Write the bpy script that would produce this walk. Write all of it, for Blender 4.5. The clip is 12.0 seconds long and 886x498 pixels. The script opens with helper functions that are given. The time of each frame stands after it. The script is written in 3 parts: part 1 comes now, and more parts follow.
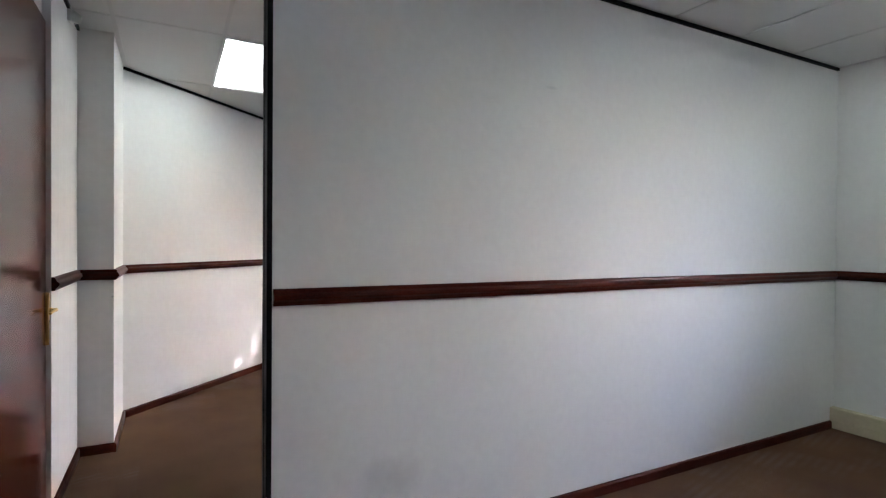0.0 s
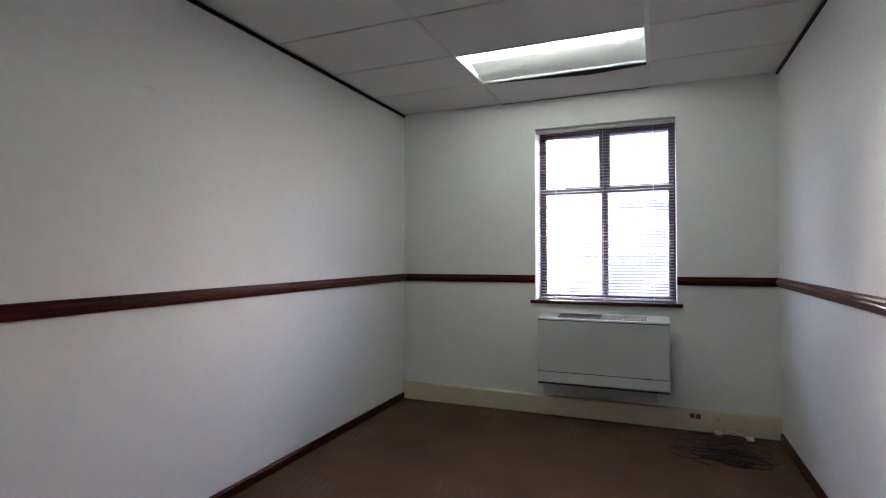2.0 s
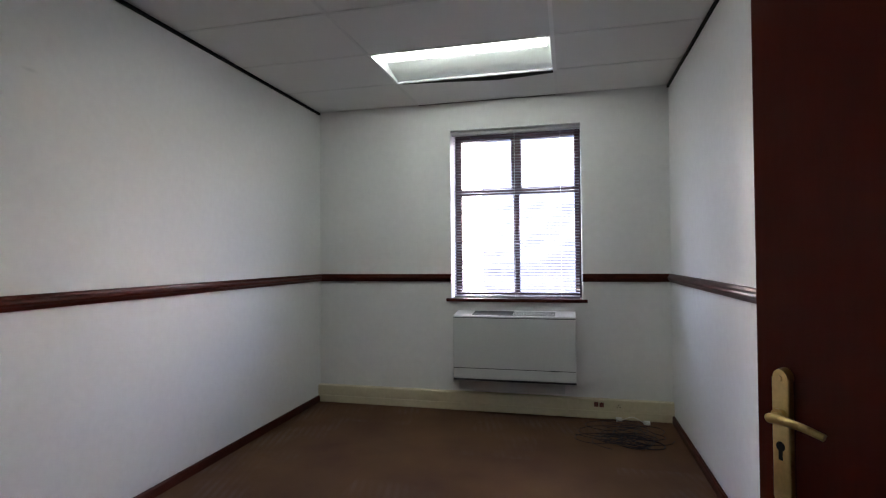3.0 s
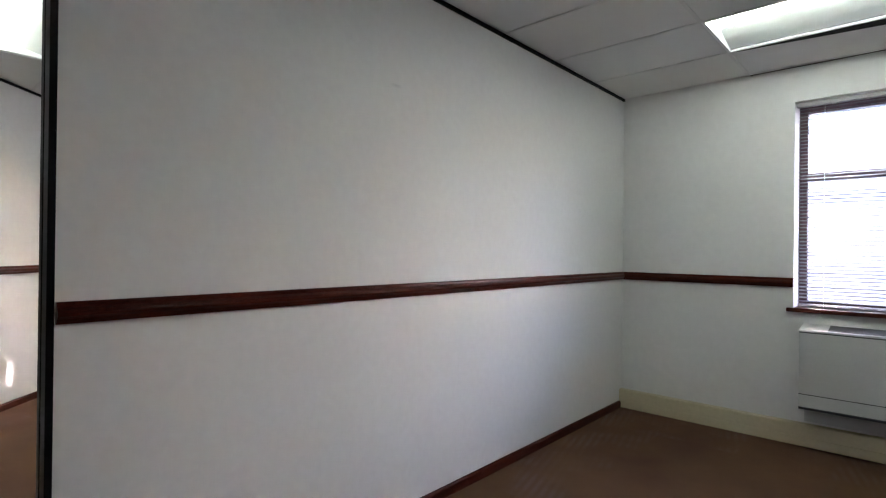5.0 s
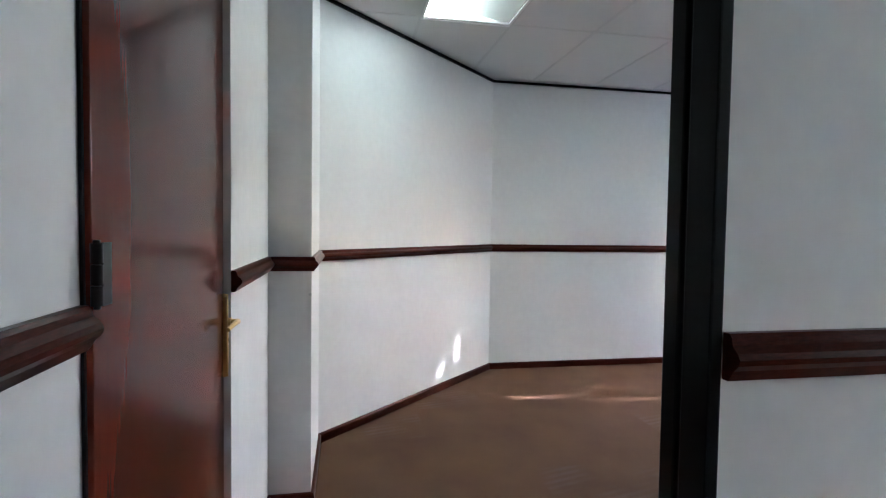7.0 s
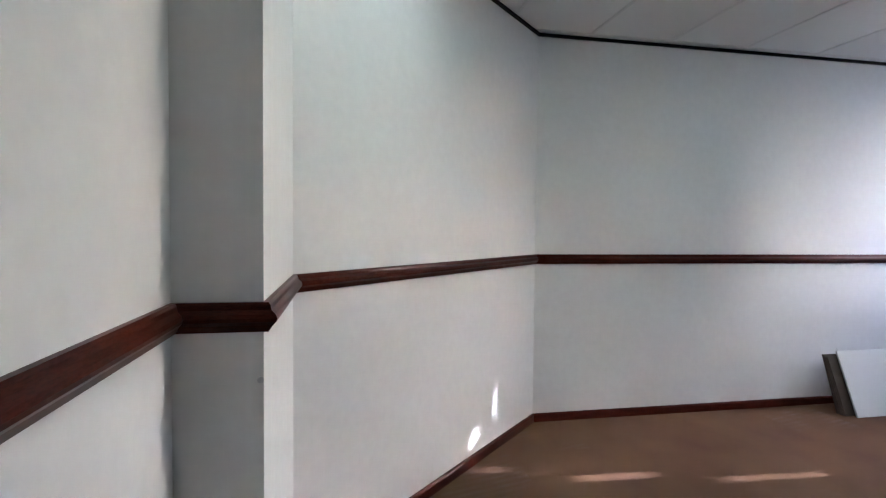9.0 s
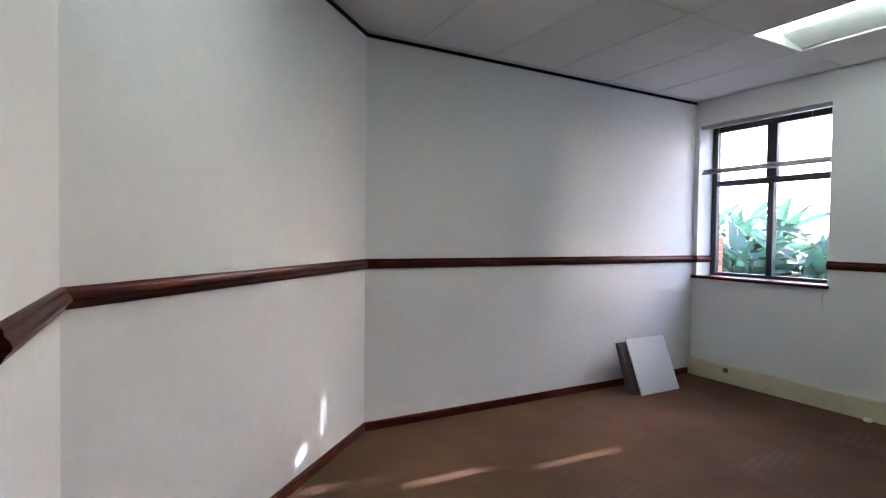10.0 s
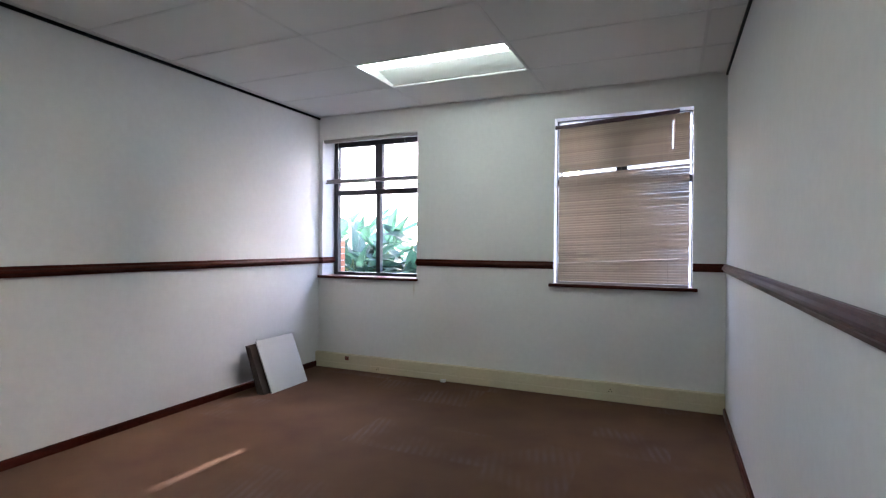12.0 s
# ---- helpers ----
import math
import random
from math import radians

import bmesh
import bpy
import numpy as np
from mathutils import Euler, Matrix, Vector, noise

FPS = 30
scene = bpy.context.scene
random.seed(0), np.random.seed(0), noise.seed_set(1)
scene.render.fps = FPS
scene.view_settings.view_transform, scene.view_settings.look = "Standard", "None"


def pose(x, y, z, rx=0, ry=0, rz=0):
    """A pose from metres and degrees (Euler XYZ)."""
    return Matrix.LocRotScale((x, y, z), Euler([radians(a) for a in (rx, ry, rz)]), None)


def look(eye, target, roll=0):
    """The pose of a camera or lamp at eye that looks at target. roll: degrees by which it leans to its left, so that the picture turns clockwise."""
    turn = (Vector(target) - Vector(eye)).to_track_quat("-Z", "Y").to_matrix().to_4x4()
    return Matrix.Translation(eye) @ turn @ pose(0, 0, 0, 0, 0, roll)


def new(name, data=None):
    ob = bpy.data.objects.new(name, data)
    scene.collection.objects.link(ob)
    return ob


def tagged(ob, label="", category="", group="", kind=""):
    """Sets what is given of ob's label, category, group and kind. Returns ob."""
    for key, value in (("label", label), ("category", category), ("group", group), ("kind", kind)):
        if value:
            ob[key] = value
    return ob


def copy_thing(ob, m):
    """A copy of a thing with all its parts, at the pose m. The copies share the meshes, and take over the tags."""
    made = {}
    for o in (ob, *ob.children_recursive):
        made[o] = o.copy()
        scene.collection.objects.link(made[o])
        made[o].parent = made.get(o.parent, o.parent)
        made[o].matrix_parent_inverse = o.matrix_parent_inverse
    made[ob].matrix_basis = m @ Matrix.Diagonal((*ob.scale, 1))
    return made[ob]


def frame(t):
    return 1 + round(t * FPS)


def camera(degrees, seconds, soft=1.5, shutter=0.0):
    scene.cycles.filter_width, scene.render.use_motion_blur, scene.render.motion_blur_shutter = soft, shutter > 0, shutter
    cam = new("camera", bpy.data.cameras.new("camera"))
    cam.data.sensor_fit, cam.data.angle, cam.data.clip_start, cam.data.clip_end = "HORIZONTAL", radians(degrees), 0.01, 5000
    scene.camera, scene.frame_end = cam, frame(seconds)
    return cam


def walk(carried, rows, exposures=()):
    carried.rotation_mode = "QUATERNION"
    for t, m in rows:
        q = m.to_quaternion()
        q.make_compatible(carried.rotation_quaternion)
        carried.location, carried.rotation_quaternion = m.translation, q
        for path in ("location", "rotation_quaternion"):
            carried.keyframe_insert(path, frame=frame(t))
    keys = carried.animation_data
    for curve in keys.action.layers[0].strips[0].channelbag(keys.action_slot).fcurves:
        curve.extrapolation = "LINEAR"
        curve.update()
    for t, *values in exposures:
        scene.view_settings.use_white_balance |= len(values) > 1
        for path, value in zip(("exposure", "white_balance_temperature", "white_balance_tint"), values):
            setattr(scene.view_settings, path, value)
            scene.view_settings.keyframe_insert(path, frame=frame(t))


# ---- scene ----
cam = camera(80.9, 12.0, soft=1.2)
PATH = [
    (0, (2.062, -0.332, 1.337), (0.289, 0.593, 1.316), 0.43),
    (0.5, (2.079, -0.329, 1.334), (0.503, 0.902, 1.335), 0.47),
    (1, (2.123, -0.344, 1.327), (0.785, 1.142, 1.345), 0.1),
    (1.5, (2.188, -0.363, 1.338), (1.127, 1.332, 1.357), 0.0),
    (2, (2.195, -0.371, 1.331), (1.433, 1.479, 1.354), -0.2),
    (2.5, (2.239, -0.377, 1.337), (1.702, 1.55, 1.357), -0.4),
    (2.7, (2.239, -0.378, 1.309), (1.772, 1.566, 1.34), -0.4),
    (4.3, (1.993, -0.4, 1.287), (1.237, 1.452, 1.317), -0.3),
    (4.5, (1.871, -0.441, 1.318), (0.986, 1.352, 1.331), 0.7),
    (5, (1.864, -0.358, 1.321), (0.521, 1.125, 1.328), 0.64),
    (5.5, (1.585, -0.376, 1.314), (-0.069, 0.747, 1.3), 1.08),
    (6, (1.364, -0.44, 1.297), (-0.5, 0.284, 1.259), 1.04),
    (6.5, (1.015, -0.488, 1.295), (-0.928, -0.018, 1.231), 0.84),
    (7, (0.632, -0.507, 1.296), (-1.331, -0.137, 1.217), 0.8),
    (7.2, (0.484, -0.513, 1.301), (-1.486, -0.182, 1.217), 0.74),
    (8.8, (-0.561, -0.507, 1.311), (-2.531, -0.168, 1.238), 0.38),
    (9, (-0.612, -0.485, 1.323), (-2.574, -0.106, 1.247), 0.56),
    (9.5, (-0.682, -0.441, 1.326), (-2.579, 0.191, 1.26), 0.68),
    (10, (-0.693, -0.417, 1.319), (-2.443, 0.551, 1.268), 0.72),
    (10.5, (-0.641, -0.401, 1.317), (-2.206, 0.844, 1.278), 0.64),
    (11, (-0.611, -0.397, 1.334), (-1.966, 1.074, 1.293), 0.68),
    (11.5, (-0.572, -0.396, 1.328), (-1.69, 1.263, 1.294), 0.48),
    (12, (-0.507, -0.365, 1.298), (-1.313, 1.466, 1.282), 0.38),
]
# stops, kelvin and tint of the clip's own automatic exposure
EXPOSURE = [(0.0, 5.25, 5820, 25.0), (1.0, 5.09, 5900, 26.0), (1.5, 4.82, 6040, 27.0), (2.5, 4.76, 6080, 28.0), (4.4, 4.83, 5940, 24.5),
            (5.0, 5.12, 6060, 24.5), (5.5, 5.21, 5730, 23.5), (6.0, 5.10, 5690, 22.0), (6.5, 5.16, 5440, 19.2), (7.1, 5.21, 5390, 19.7),
            (9.0, 4.90, 5580, 21.2), (10.0, 4.69, 5710, 23.2), (10.6, 4.65, 5750, 23.2), (12.0, 4.79, 5790, 23.2)]
walk(cam, [(t, look(eye, target, roll)) for t, eye, target, roll in PATH], exposures=EXPOSURE)

# ---- world, sun and exposure ----
SUN_DIR = Vector((-0.04, -1.0, -0.47)).normalized()
world = bpy.data.worlds.new("sky")
scene.world = world
world.use_nodes = True
wn = world.node_tree.nodes
sky = wn.new("ShaderNodeTexSky")
sky.sky_type = "NISHITA"
sky.sun_disc = False
sky.sun_elevation = radians(25.3)
sky.sun_rotation = radians(2.3)
sky.air_density, sky.dust_density = 1.0, 2.5
wn["Background"].inputs["Strength"].default_value = 0.15
world.node_tree.links.new(sky.outputs[0], wn["Background"].inputs["Color"])
sun = new("sun", bpy.data.lights.new("sun", "SUN"))
sun.data.energy, sun.data.angle, sun.data.color = 3.0, radians(0.53), (1.0, 0.96, 0.9)
sun.rotation_euler = SUN_DIR.to_track_quat("-Z", "Y").to_euler()
TUBE = 0.85


# ---- materials ----
def material(name, color, rough=0.6, metal=0.0, var=0.06, scale=3.0, fine=120.0, bump=0.0, bump_scale=200.0,
             stretch=(1, 1, 1), coat=0.0, second=None, spec=0.5, random_tint=0.0):
    """A Principled surface with variation at two scales and a fine relief."""
    m = bpy.data.materials.new(name)
    m.use_nodes = True
    n, k = m.node_tree.nodes, m.node_tree.links
    b = n["Principled BSDF"]
    tc = n.new("ShaderNodeTexCoord")
    mp = n.new("ShaderNodeMapping")
    mp.inputs["Scale"].default_value = stretch
    k.new(tc.outputs["Object"], mp.inputs["Vector"])
    big, small = n.new("ShaderNodeTexNoise"), n.new("ShaderNodeTexNoise")
    big.inputs["Scale"].default_value, big.inputs["Detail"].default_value = scale, 4
    small.inputs["Scale"].default_value, small.inputs["Detail"].default_value = fine, 3
    for t in (big, small):
        k.new(mp.outputs["Vector"], t.inputs["Vector"])
    mixed = n.new("ShaderNodeMath")
    mixed.operation = "ADD"
    k.new(big.outputs["Fac"], mixed.inputs[0])
    k.new(small.outputs["Fac"], mixed.inputs[1])
    ramp = n.new("ShaderNodeMapRange")
    ramp.inputs["From Min"].default_value, ramp.inputs["From Max"].default_value = 0.7, 1.3
    k.new(mixed.outputs[0], ramp.inputs["Value"])
    mix = n.new("ShaderNodeMix")
    mix.data_type = "RGBA"
    dark = second or tuple(c * (1 - 2 * var) for c in color)
    mix.inputs[6].default_value = (*dark, 1)
    mix.inputs[7].default_value = (*color, 1)
    k.new(ramp.outputs[0], mix.inputs[0])
    out = mix.outputs[2]
    if random_tint:
        info = n.new("ShaderNodeObjectInfo")
        hsv = n.new("ShaderNodeHueSaturation")
        mr = n.new("ShaderNodeMapRange")
        mr.inputs["To Min"].default_value, mr.inputs["To Max"].default_value = 1 - random_tint, 1 + random_tint
        k.new(info.outputs["Random"], mr.inputs["Value"])
        k.new(mr.outputs[0], hsv.inputs["Value"])
        k.new(out, hsv.inputs["Color"])
        out = hsv.outputs[0]
    k.new(out, b.inputs["Base Color"])
    b.inputs["Roughness"].default_value, b.inputs["Metallic"].default_value = rough, metal
    b.inputs["Coat Weight"].default_value, b.inputs["Coat Roughness"].default_value = coat, 0.12
    b.inputs["Specular IOR Level"].default_value = spec
    if bump:
        rel = n.new("ShaderNodeTexNoise")
        rel.inputs["Scale"].default_value, rel.inputs["Detail"].default_value = bump_scale, 4
        k.new(mp.outputs["Vector"], rel.inputs["Vector"])
        bp = n.new("ShaderNodeBump")
        bp.inputs["Strength"].default_value, bp.inputs["Distance"].default_value = bump, 0.003
        k.new(rel.outputs["Fac"], bp.inputs["Height"])
        k.new(bp.outputs[0], b.inputs["Normal"])
    return m


def translucent(m, color, weight):
    """Lets part of the light through a thin sheet."""
    n, k = m.node_tree.nodes, m.node_tree.links
    t = n.new("ShaderNodeBsdfTranslucent")
    t.inputs["Color"].default_value = (*color, 1)
    mix = n.new("ShaderNodeMixShader")
    mix.inputs[0].default_value = weight
    k.new(n["Principled BSDF"].outputs[0], mix.inputs[1])
    k.new(t.outputs[0], mix.inputs[2])
    k.new(mix.outputs[0], n["Material Output"].inputs["Surface"])
    return m


def glowing(name, color, strength):
    m = bpy.data.materials.new(name)
    m.use_nodes = True
    b = m.node_tree.nodes["Principled BSDF"]
    b.inputs["Base Color"].default_value = (0.8, 0.8, 0.8, 1)
    b.inputs["Emission Color"].default_value = (*color, 1)
    b.inputs["Emission Strength"].default_value = strength
    return m


WALL = material("white_wall_paint", (0.74, 0.73, 0.715), 0.55, var=0.03, scale=1.3, fine=24, bump=0.012, bump_scale=260, spec=0.35)


def stained(m, at, size, color, amount, rough_edge=9.0):
    """Adds one smudge of its own colour round a point, an ellipsoid of that size with a ragged edge."""
    n, k = m.node_tree.nodes, m.node_tree.links
    b = n["Principled BSDF"]
    tc, mp, away = n.new("ShaderNodeTexCoord"), n.new("ShaderNodeMapping"), n.new("ShaderNodeVectorMath")
    mp.vector_type = "TEXTURE"
    mp.inputs["Location"].default_value, mp.inputs["Scale"].default_value = at, size
    away.operation = "LENGTH"
    k.new(tc.outputs["Object"], mp.inputs["Vector"])
    k.new(mp.outputs[0], away.inputs[0])
    ragged, sum_, fall = n.new("ShaderNodeTexNoise"), n.new("ShaderNodeMath"), n.new("ShaderNodeMapRange")
    ragged.inputs["Scale"].default_value = rough_edge
    k.new(tc.outputs["Object"], ragged.inputs["Vector"])
    k.new(away.outputs["Value"], sum_.inputs[0])
    k.new(ragged.outputs["Fac"], sum_.inputs[1])
    fall.inputs["From Min"].default_value, fall.inputs["From Max"].default_value = 0.55, 1.5
    fall.inputs["To Min"].default_value, fall.inputs["To Max"].default_value = amount, 0.0
    k.new(sum_.outputs[0], fall.inputs["Value"])
    mix = n.new("ShaderNodeMix")
    mix.data_type = "RGBA"
    mix.inputs[7].default_value = (*color, 1)
    k.new(fall.outputs[0], mix.inputs[0])
    k.new(b.inputs["Base Color"].links[0].from_socket, mix.inputs[6])
    k.new(mix.outputs[2], b.inputs["Base Color"])
    return m


# scuffs by the doorway, and the run of dirt under the garden window's sill
for at, size, color, amount in (((0.0, 0.5, 0.33), (0.2, 0.17, 0.12), (0.36, 0.35, 0.34), 0.4), ((0.0, 1.35, 2.12), (0.1, 0.05, 0.012), (0.3, 0.3, 0.3), 0.3),
                                ((-2.83, 4.2, 0.86), (0.012, 0.1, 0.1), (0.4, 0.33, 0.22), 0.5), ((-1.82, -0.66, 0.95), (0.03, 0.03, 0.16), (0.45, 0.42, 0.38), 0.35)):
    stained(WALL, at, size, color, amount)
WOOD = material("mahogany_moulding", (0.074, 0.0135, 0.007), 0.3, var=0.3, scale=6, fine=70, stretch=(1, 1, 6), coat=0.0, spec=0.09, bump=0.03, bump_scale=90)
DOOR = material("mahogany_door_veneer", (0.1, 0.018, 0.011), 0.17, var=0.04, scale=4, fine=22, stretch=(7, 7, 0.5), coat=0.0, spec=0.17)
CARPET = material("brown_carpet", (0.148, 0.08, 0.041), 0.95, var=0.2, scale=2.2, fine=420, bump=0.9, bump_scale=420, spec=0.1, second=(0.085, 0.044, 0.031))


def ribbed(m, size=0.5, rib=0.052, share=0.3):
    """Carpet squares, some with a combed nap; the ribs' sheen is partly put into the colour."""
    n, k = m.node_tree.nodes, m.node_tree.links
    b = n["Principled BSDF"]

    def math_node(op, a, c):
        q = n.new("ShaderNodeMath")
        q.operation = op
        for slot, value in enumerate((a, c)):
            if isinstance(value, (int, float)):
                q.inputs[slot].default_value = value
            elif value is not None:
                k.new(value, q.inputs[slot])
        return q.outputs[0]

    tc, xyz = n.new("ShaderNodeTexCoord"), n.new("ShaderNodeSeparateXYZ")
    k.new(tc.outputs["Object"], xyz.inputs[0])
    cx, cy = [math_node("FLOOR", math_node("DIVIDE", xyz.outputs[i], size), None) for i in (0, 1)]
    cell, white = n.new("ShaderNodeCombineXYZ"), n.new("ShaderNodeTexWhiteNoise")
    k.new(cx, cell.inputs[0]), k.new(cy, cell.inputs[1]), k.new(cell.outputs[0], white.inputs["Vector"])
    pick = math_node("GREATER_THAN", white.outputs["Value"], 1 - share)
    wave = math_node("SINE", math_node("MULTIPLY", math_node("ADD", xyz.outputs[0], math_node("MULTIPLY", xyz.outputs[1], 0.25)), 6.283 / rib), None)
    blotch = n.new("ShaderNodeTexNoise")
    blotch.inputs["Scale"].default_value = 2.6
    k.new(tc.outputs["Object"], blotch.inputs["Vector"])
    worn = n.new("ShaderNodeMapRange")
    worn.inputs["From Min"].default_value, worn.inputs["From Max"].default_value = 0.45, 0.65
    k.new(blotch.outputs["Fac"], worn.inputs["Value"])
    amount = math_node("MULTIPLY", math_node("MULTIPLY", pick, worn.outputs[0]), math_node("ADD", math_node("MULTIPLY", wave, 0.35), 0.6))
    old = b.inputs["Base Color"].links[0].from_socket
    # bluish grey on the worn ribs, standing in for sky sheen
    mix = n.new("ShaderNodeMix")
    mix.data_type = "RGBA"
    mix.inputs[7].default_value = (0.115, 0.082, 0.075, 1)
    k.new(math_node("MULTIPLY", amount, 0.22), mix.inputs[0])
    k.new(old, mix.inputs[6])
    k.new(mix.outputs[2], b.inputs["Base Color"])
    k.new(math_node("SUBTRACT", 0.95, math_node("MULTIPLY", amount, 0.2)), b.inputs["Roughness"])
    k.new(math_node("ADD", 0.1, math_node("MULTIPLY", amount, 0.12)), b.inputs["Specular IOR Level"])


ribbed(CARPET)
TILE = material("ceiling_board", (0.76, 0.755, 0.74), 0.85, var=0.03, scale=1.4, fine=240, bump=0.25, bump_scale=300, spec=0.2)
TEE = material("ceiling_tee_metal", (0.7, 0.695, 0.68), 0.5, var=0.05)
TEE_WHITE = material("white_tee_metal", (0.85, 0.85, 0.84), 0.4, var=0.03)
BLACK = material("black_anodised_metal", (0.006, 0.006, 0.007), 0.5, 0.0, var=0.12, scale=5, bump=0.03, spec=0.12)
DARK = material("dark_gap_shade", (0.015, 0.013, 0.012), 0.9)
BEIGE = material("cream_trunking", (0.62, 0.545, 0.37), 0.5, var=0.05, scale=2.5, fine=40, bump=0.03)
BRASS = material("polished_brass", (0.83, 0.6, 0.25), 0.33, 1.0, var=0.08, scale=20)
STEEL = material("brushed_steel", (0.55, 0.55, 0.55), 0.3, 1.0, var=0.08, scale=20)
HINGE = material("dark_bronze_hinge", (0.012, 0.008, 0.008), 0.45, 0.0, var=0.15, scale=30, spec=0.15)
UNIT = material("grey_white_unit_paint", (0.56, 0.57, 0.555), 0.35, var=0.03, scale=2, fine=80)
UNIT_TOP = material("light_unit_top", (0.62, 0.63, 0.63), 0.3, var=0.03)
GRILLE = material("grey_grille", (0.035, 0.035, 0.038), 0.5, var=0.1)
BROWN_FRAME = material("brown_window_frame", (0.08, 0.034, 0.042), 0.4, var=0.15, scale=10, bump=0.05)
BLACK_FRAME = material("black_window_frame", (0.022, 0.022, 0.027), 0.4, var=0.12, scale=10)
# pale slats darkened in colour to read as backlit against bright panes
SLAT_BACKLIT = translucent(material("backlit_dark_slat", (0.14, 0.13, 0.14), 0.45, var=0.04), (0.5, 0.47, 0.48), 0.03)
SLAT_BEIGE = translucent(material("beige_blind_slat", (0.27, 0.217, 0.162), 0.5, var=0.08, random_tint=0.14), (0.38, 0.29, 0.21), 0.12)
BLIND_RAIL = material("grey_blind_rail", (0.3, 0.275, 0.27), 0.4, var=0.06)
REFLECTOR = material("white_reflector", (0.84, 0.87, 0.84), 0.35, var=0.02)
TUBE_MAT = glowing("fluorescent_tube_glow", (0.88, 1.0, 0.81), TUBE)
OLD_TUBE = glowing("aged_fluorescent_tube_glow", (0.88, 1.0, 0.81), TUBE * 0.95)
# output tuned to the brightness of the near walls
DIM_TUBE = glowing("assumed_fluorescent_tube_glow", (0.88, 1.0, 0.81), TUBE * 0.55)
BOARD = material("white_ceiling_offcut", (0.62, 0.62, 0.6), 0.8, var=0.04, bump=0.1)
BROWN_BOARD = material("brown_hardboard", (0.095, 0.064, 0.05), 0.7, var=0.15, scale=8)
RED = material("red_socket_plastic", (0.2, 0.05, 0.035), 0.4)
WHITE_PLASTIC = material("white_plastic", (0.75, 0.75, 0.72), 0.4, var=0.03)
CABLE = material("dark_cable_sheath", (0.026, 0.02, 0.027), 0.6, spec=0.2)
LEAF = translucent(material("large_leaf", (0.04, 0.078, 0.05), 0.42, var=0.25, scale=5, fine=40, random_tint=0.45), (0.06, 0.15, 0.09), 0.3)
STEM = material("leaf_stalk", (0.12, 0.17, 0.06), 0.5, var=0.2)
GROUND = material("pale_concrete_paving", (0.42, 0.4, 0.37), 0.9, var=0.12, scale=0.4, fine=9, bump=0.2, bump_scale=30, spec=0.2)
OUTER = material("exterior_plaster", (0.6, 0.58, 0.54), 0.85, var=0.08, scale=1, bump=0.2, bump_scale=60)
BRICK = material("orange_face_brick", (0.42, 0.17, 0.09), 0.85, var=0.2, scale=12, bump=0.4, bump_scale=80, random_tint=0.2)
GLASS = bpy.data.materials.new("window_glass")
GLASS.use_nodes = True
_g = GLASS.node_tree.nodes["Principled BSDF"]
_g.inputs["Transmission Weight"].default_value, _g.inputs["Roughness"].default_value, _g.inputs["IOR"].default_value = 1.0, 0.0, 1.02


# ---- building helpers ----
def box(bm, x0, x1, y0, y1, z0, z1, bevel=0.0, seg=2):
    b = bmesh.new()
    bmesh.ops.create_cube(b, size=1.0)
    for v in b.verts:
        v.co = ((x0 + x1) / 2 + v.co.x * (x1 - x0), (y0 + y1) / 2 + v.co.y * (y1 - y0), (z0 + z1) / 2 + v.co.z * (z1 - z0))
    if bevel:
        bmesh.ops.bevel(b, geom=list(b.edges), offset=bevel, segments=seg, affect="EDGES", profile=0.6)
    return merge(bm, b)


def merge(bm, b, m=None):
    if m is not None:
        b.transform(m)
    me = bpy.data.meshes.new("tmp")
    b.to_mesh(me)
    b.free()
    bm.from_mesh(me)
    bpy.data.meshes.remove(me)
    return bm


def one_box(*a, **k):
    return box(bmesh.new(), *a, **k)


def rod(bm, p, q, r, seg=12, r2=None):
    p, q = Vector(p), Vector(q)
    b = bmesh.new()
    bmesh.ops.create_cone(b, cap_ends=True, segments=seg, radius1=r, radius2=r if r2 is None else r2, depth=(q - p).length)
    turn = (q - p).to_track_quat("Z", "Y").to_matrix().to_4x4()
    return merge(bm, b, Matrix.Translation((p + q) / 2) @ turn)


def mesh_of(name, bm, mats, smooth=False):
    bmesh.ops.recalc_face_normals(bm, faces=bm.faces)
    me = bpy.data.meshes.new(name)
    bm.to_mesh(me)
    bm.free()
    for m in (mats if isinstance(mats, (list, tuple)) else [mats]):
        me.materials.append(m)
    if smooth:
        for p in me.polygons:
            p.use_smooth = True
        me.set_sharp_from_angle(angle=radians(40))
    return me


def part(name, bm, mat, parent, label="", smooth=False):
    me = bm if isinstance(bm, bpy.types.Mesh) else mesh_of(name, bm, mat, smooth)
    ob = new(name, me)
    ob.parent = parent
    if label:
        ob["label"] = label
    return ob


def thing(name, m, label, category, group=""):
    ob = new(name)
    ob.matrix_basis = m
    return tagged(ob, label, category, group)


def structure(name, bm, mat, label, category, smooth=False):
    ob = new(name, mesh_of(name, bm, mat, smooth))
    return tagged(ob, label, category, kind="structure")


def wall_boxes(bm, axis, face, back, a0, a1, z0, z1, holes=()):
    """A wall between two planes of one axis, from a0 to a1 on the other, with openings (b0, b1, zb, zt)."""
    def put(p0, p1, q0, q1):
        if p1 - p0 > 1e-4 and q1 - q0 > 1e-4:
            lo, hi = min(face, back), max(face, back)
            box(bm, *((lo, hi, p0, p1) if axis == "x" else (p0, p1, lo, hi)), q0, q1)
    at = a0
    for b0, b1, zb, zt in sorted(holes):
        put(at, b0, z0, z1)
        put(b0, b1, z0, zb)
        put(b0, b1, zt, z1)
        at = b1
    put(at, a1, z0, z1)
    return bm


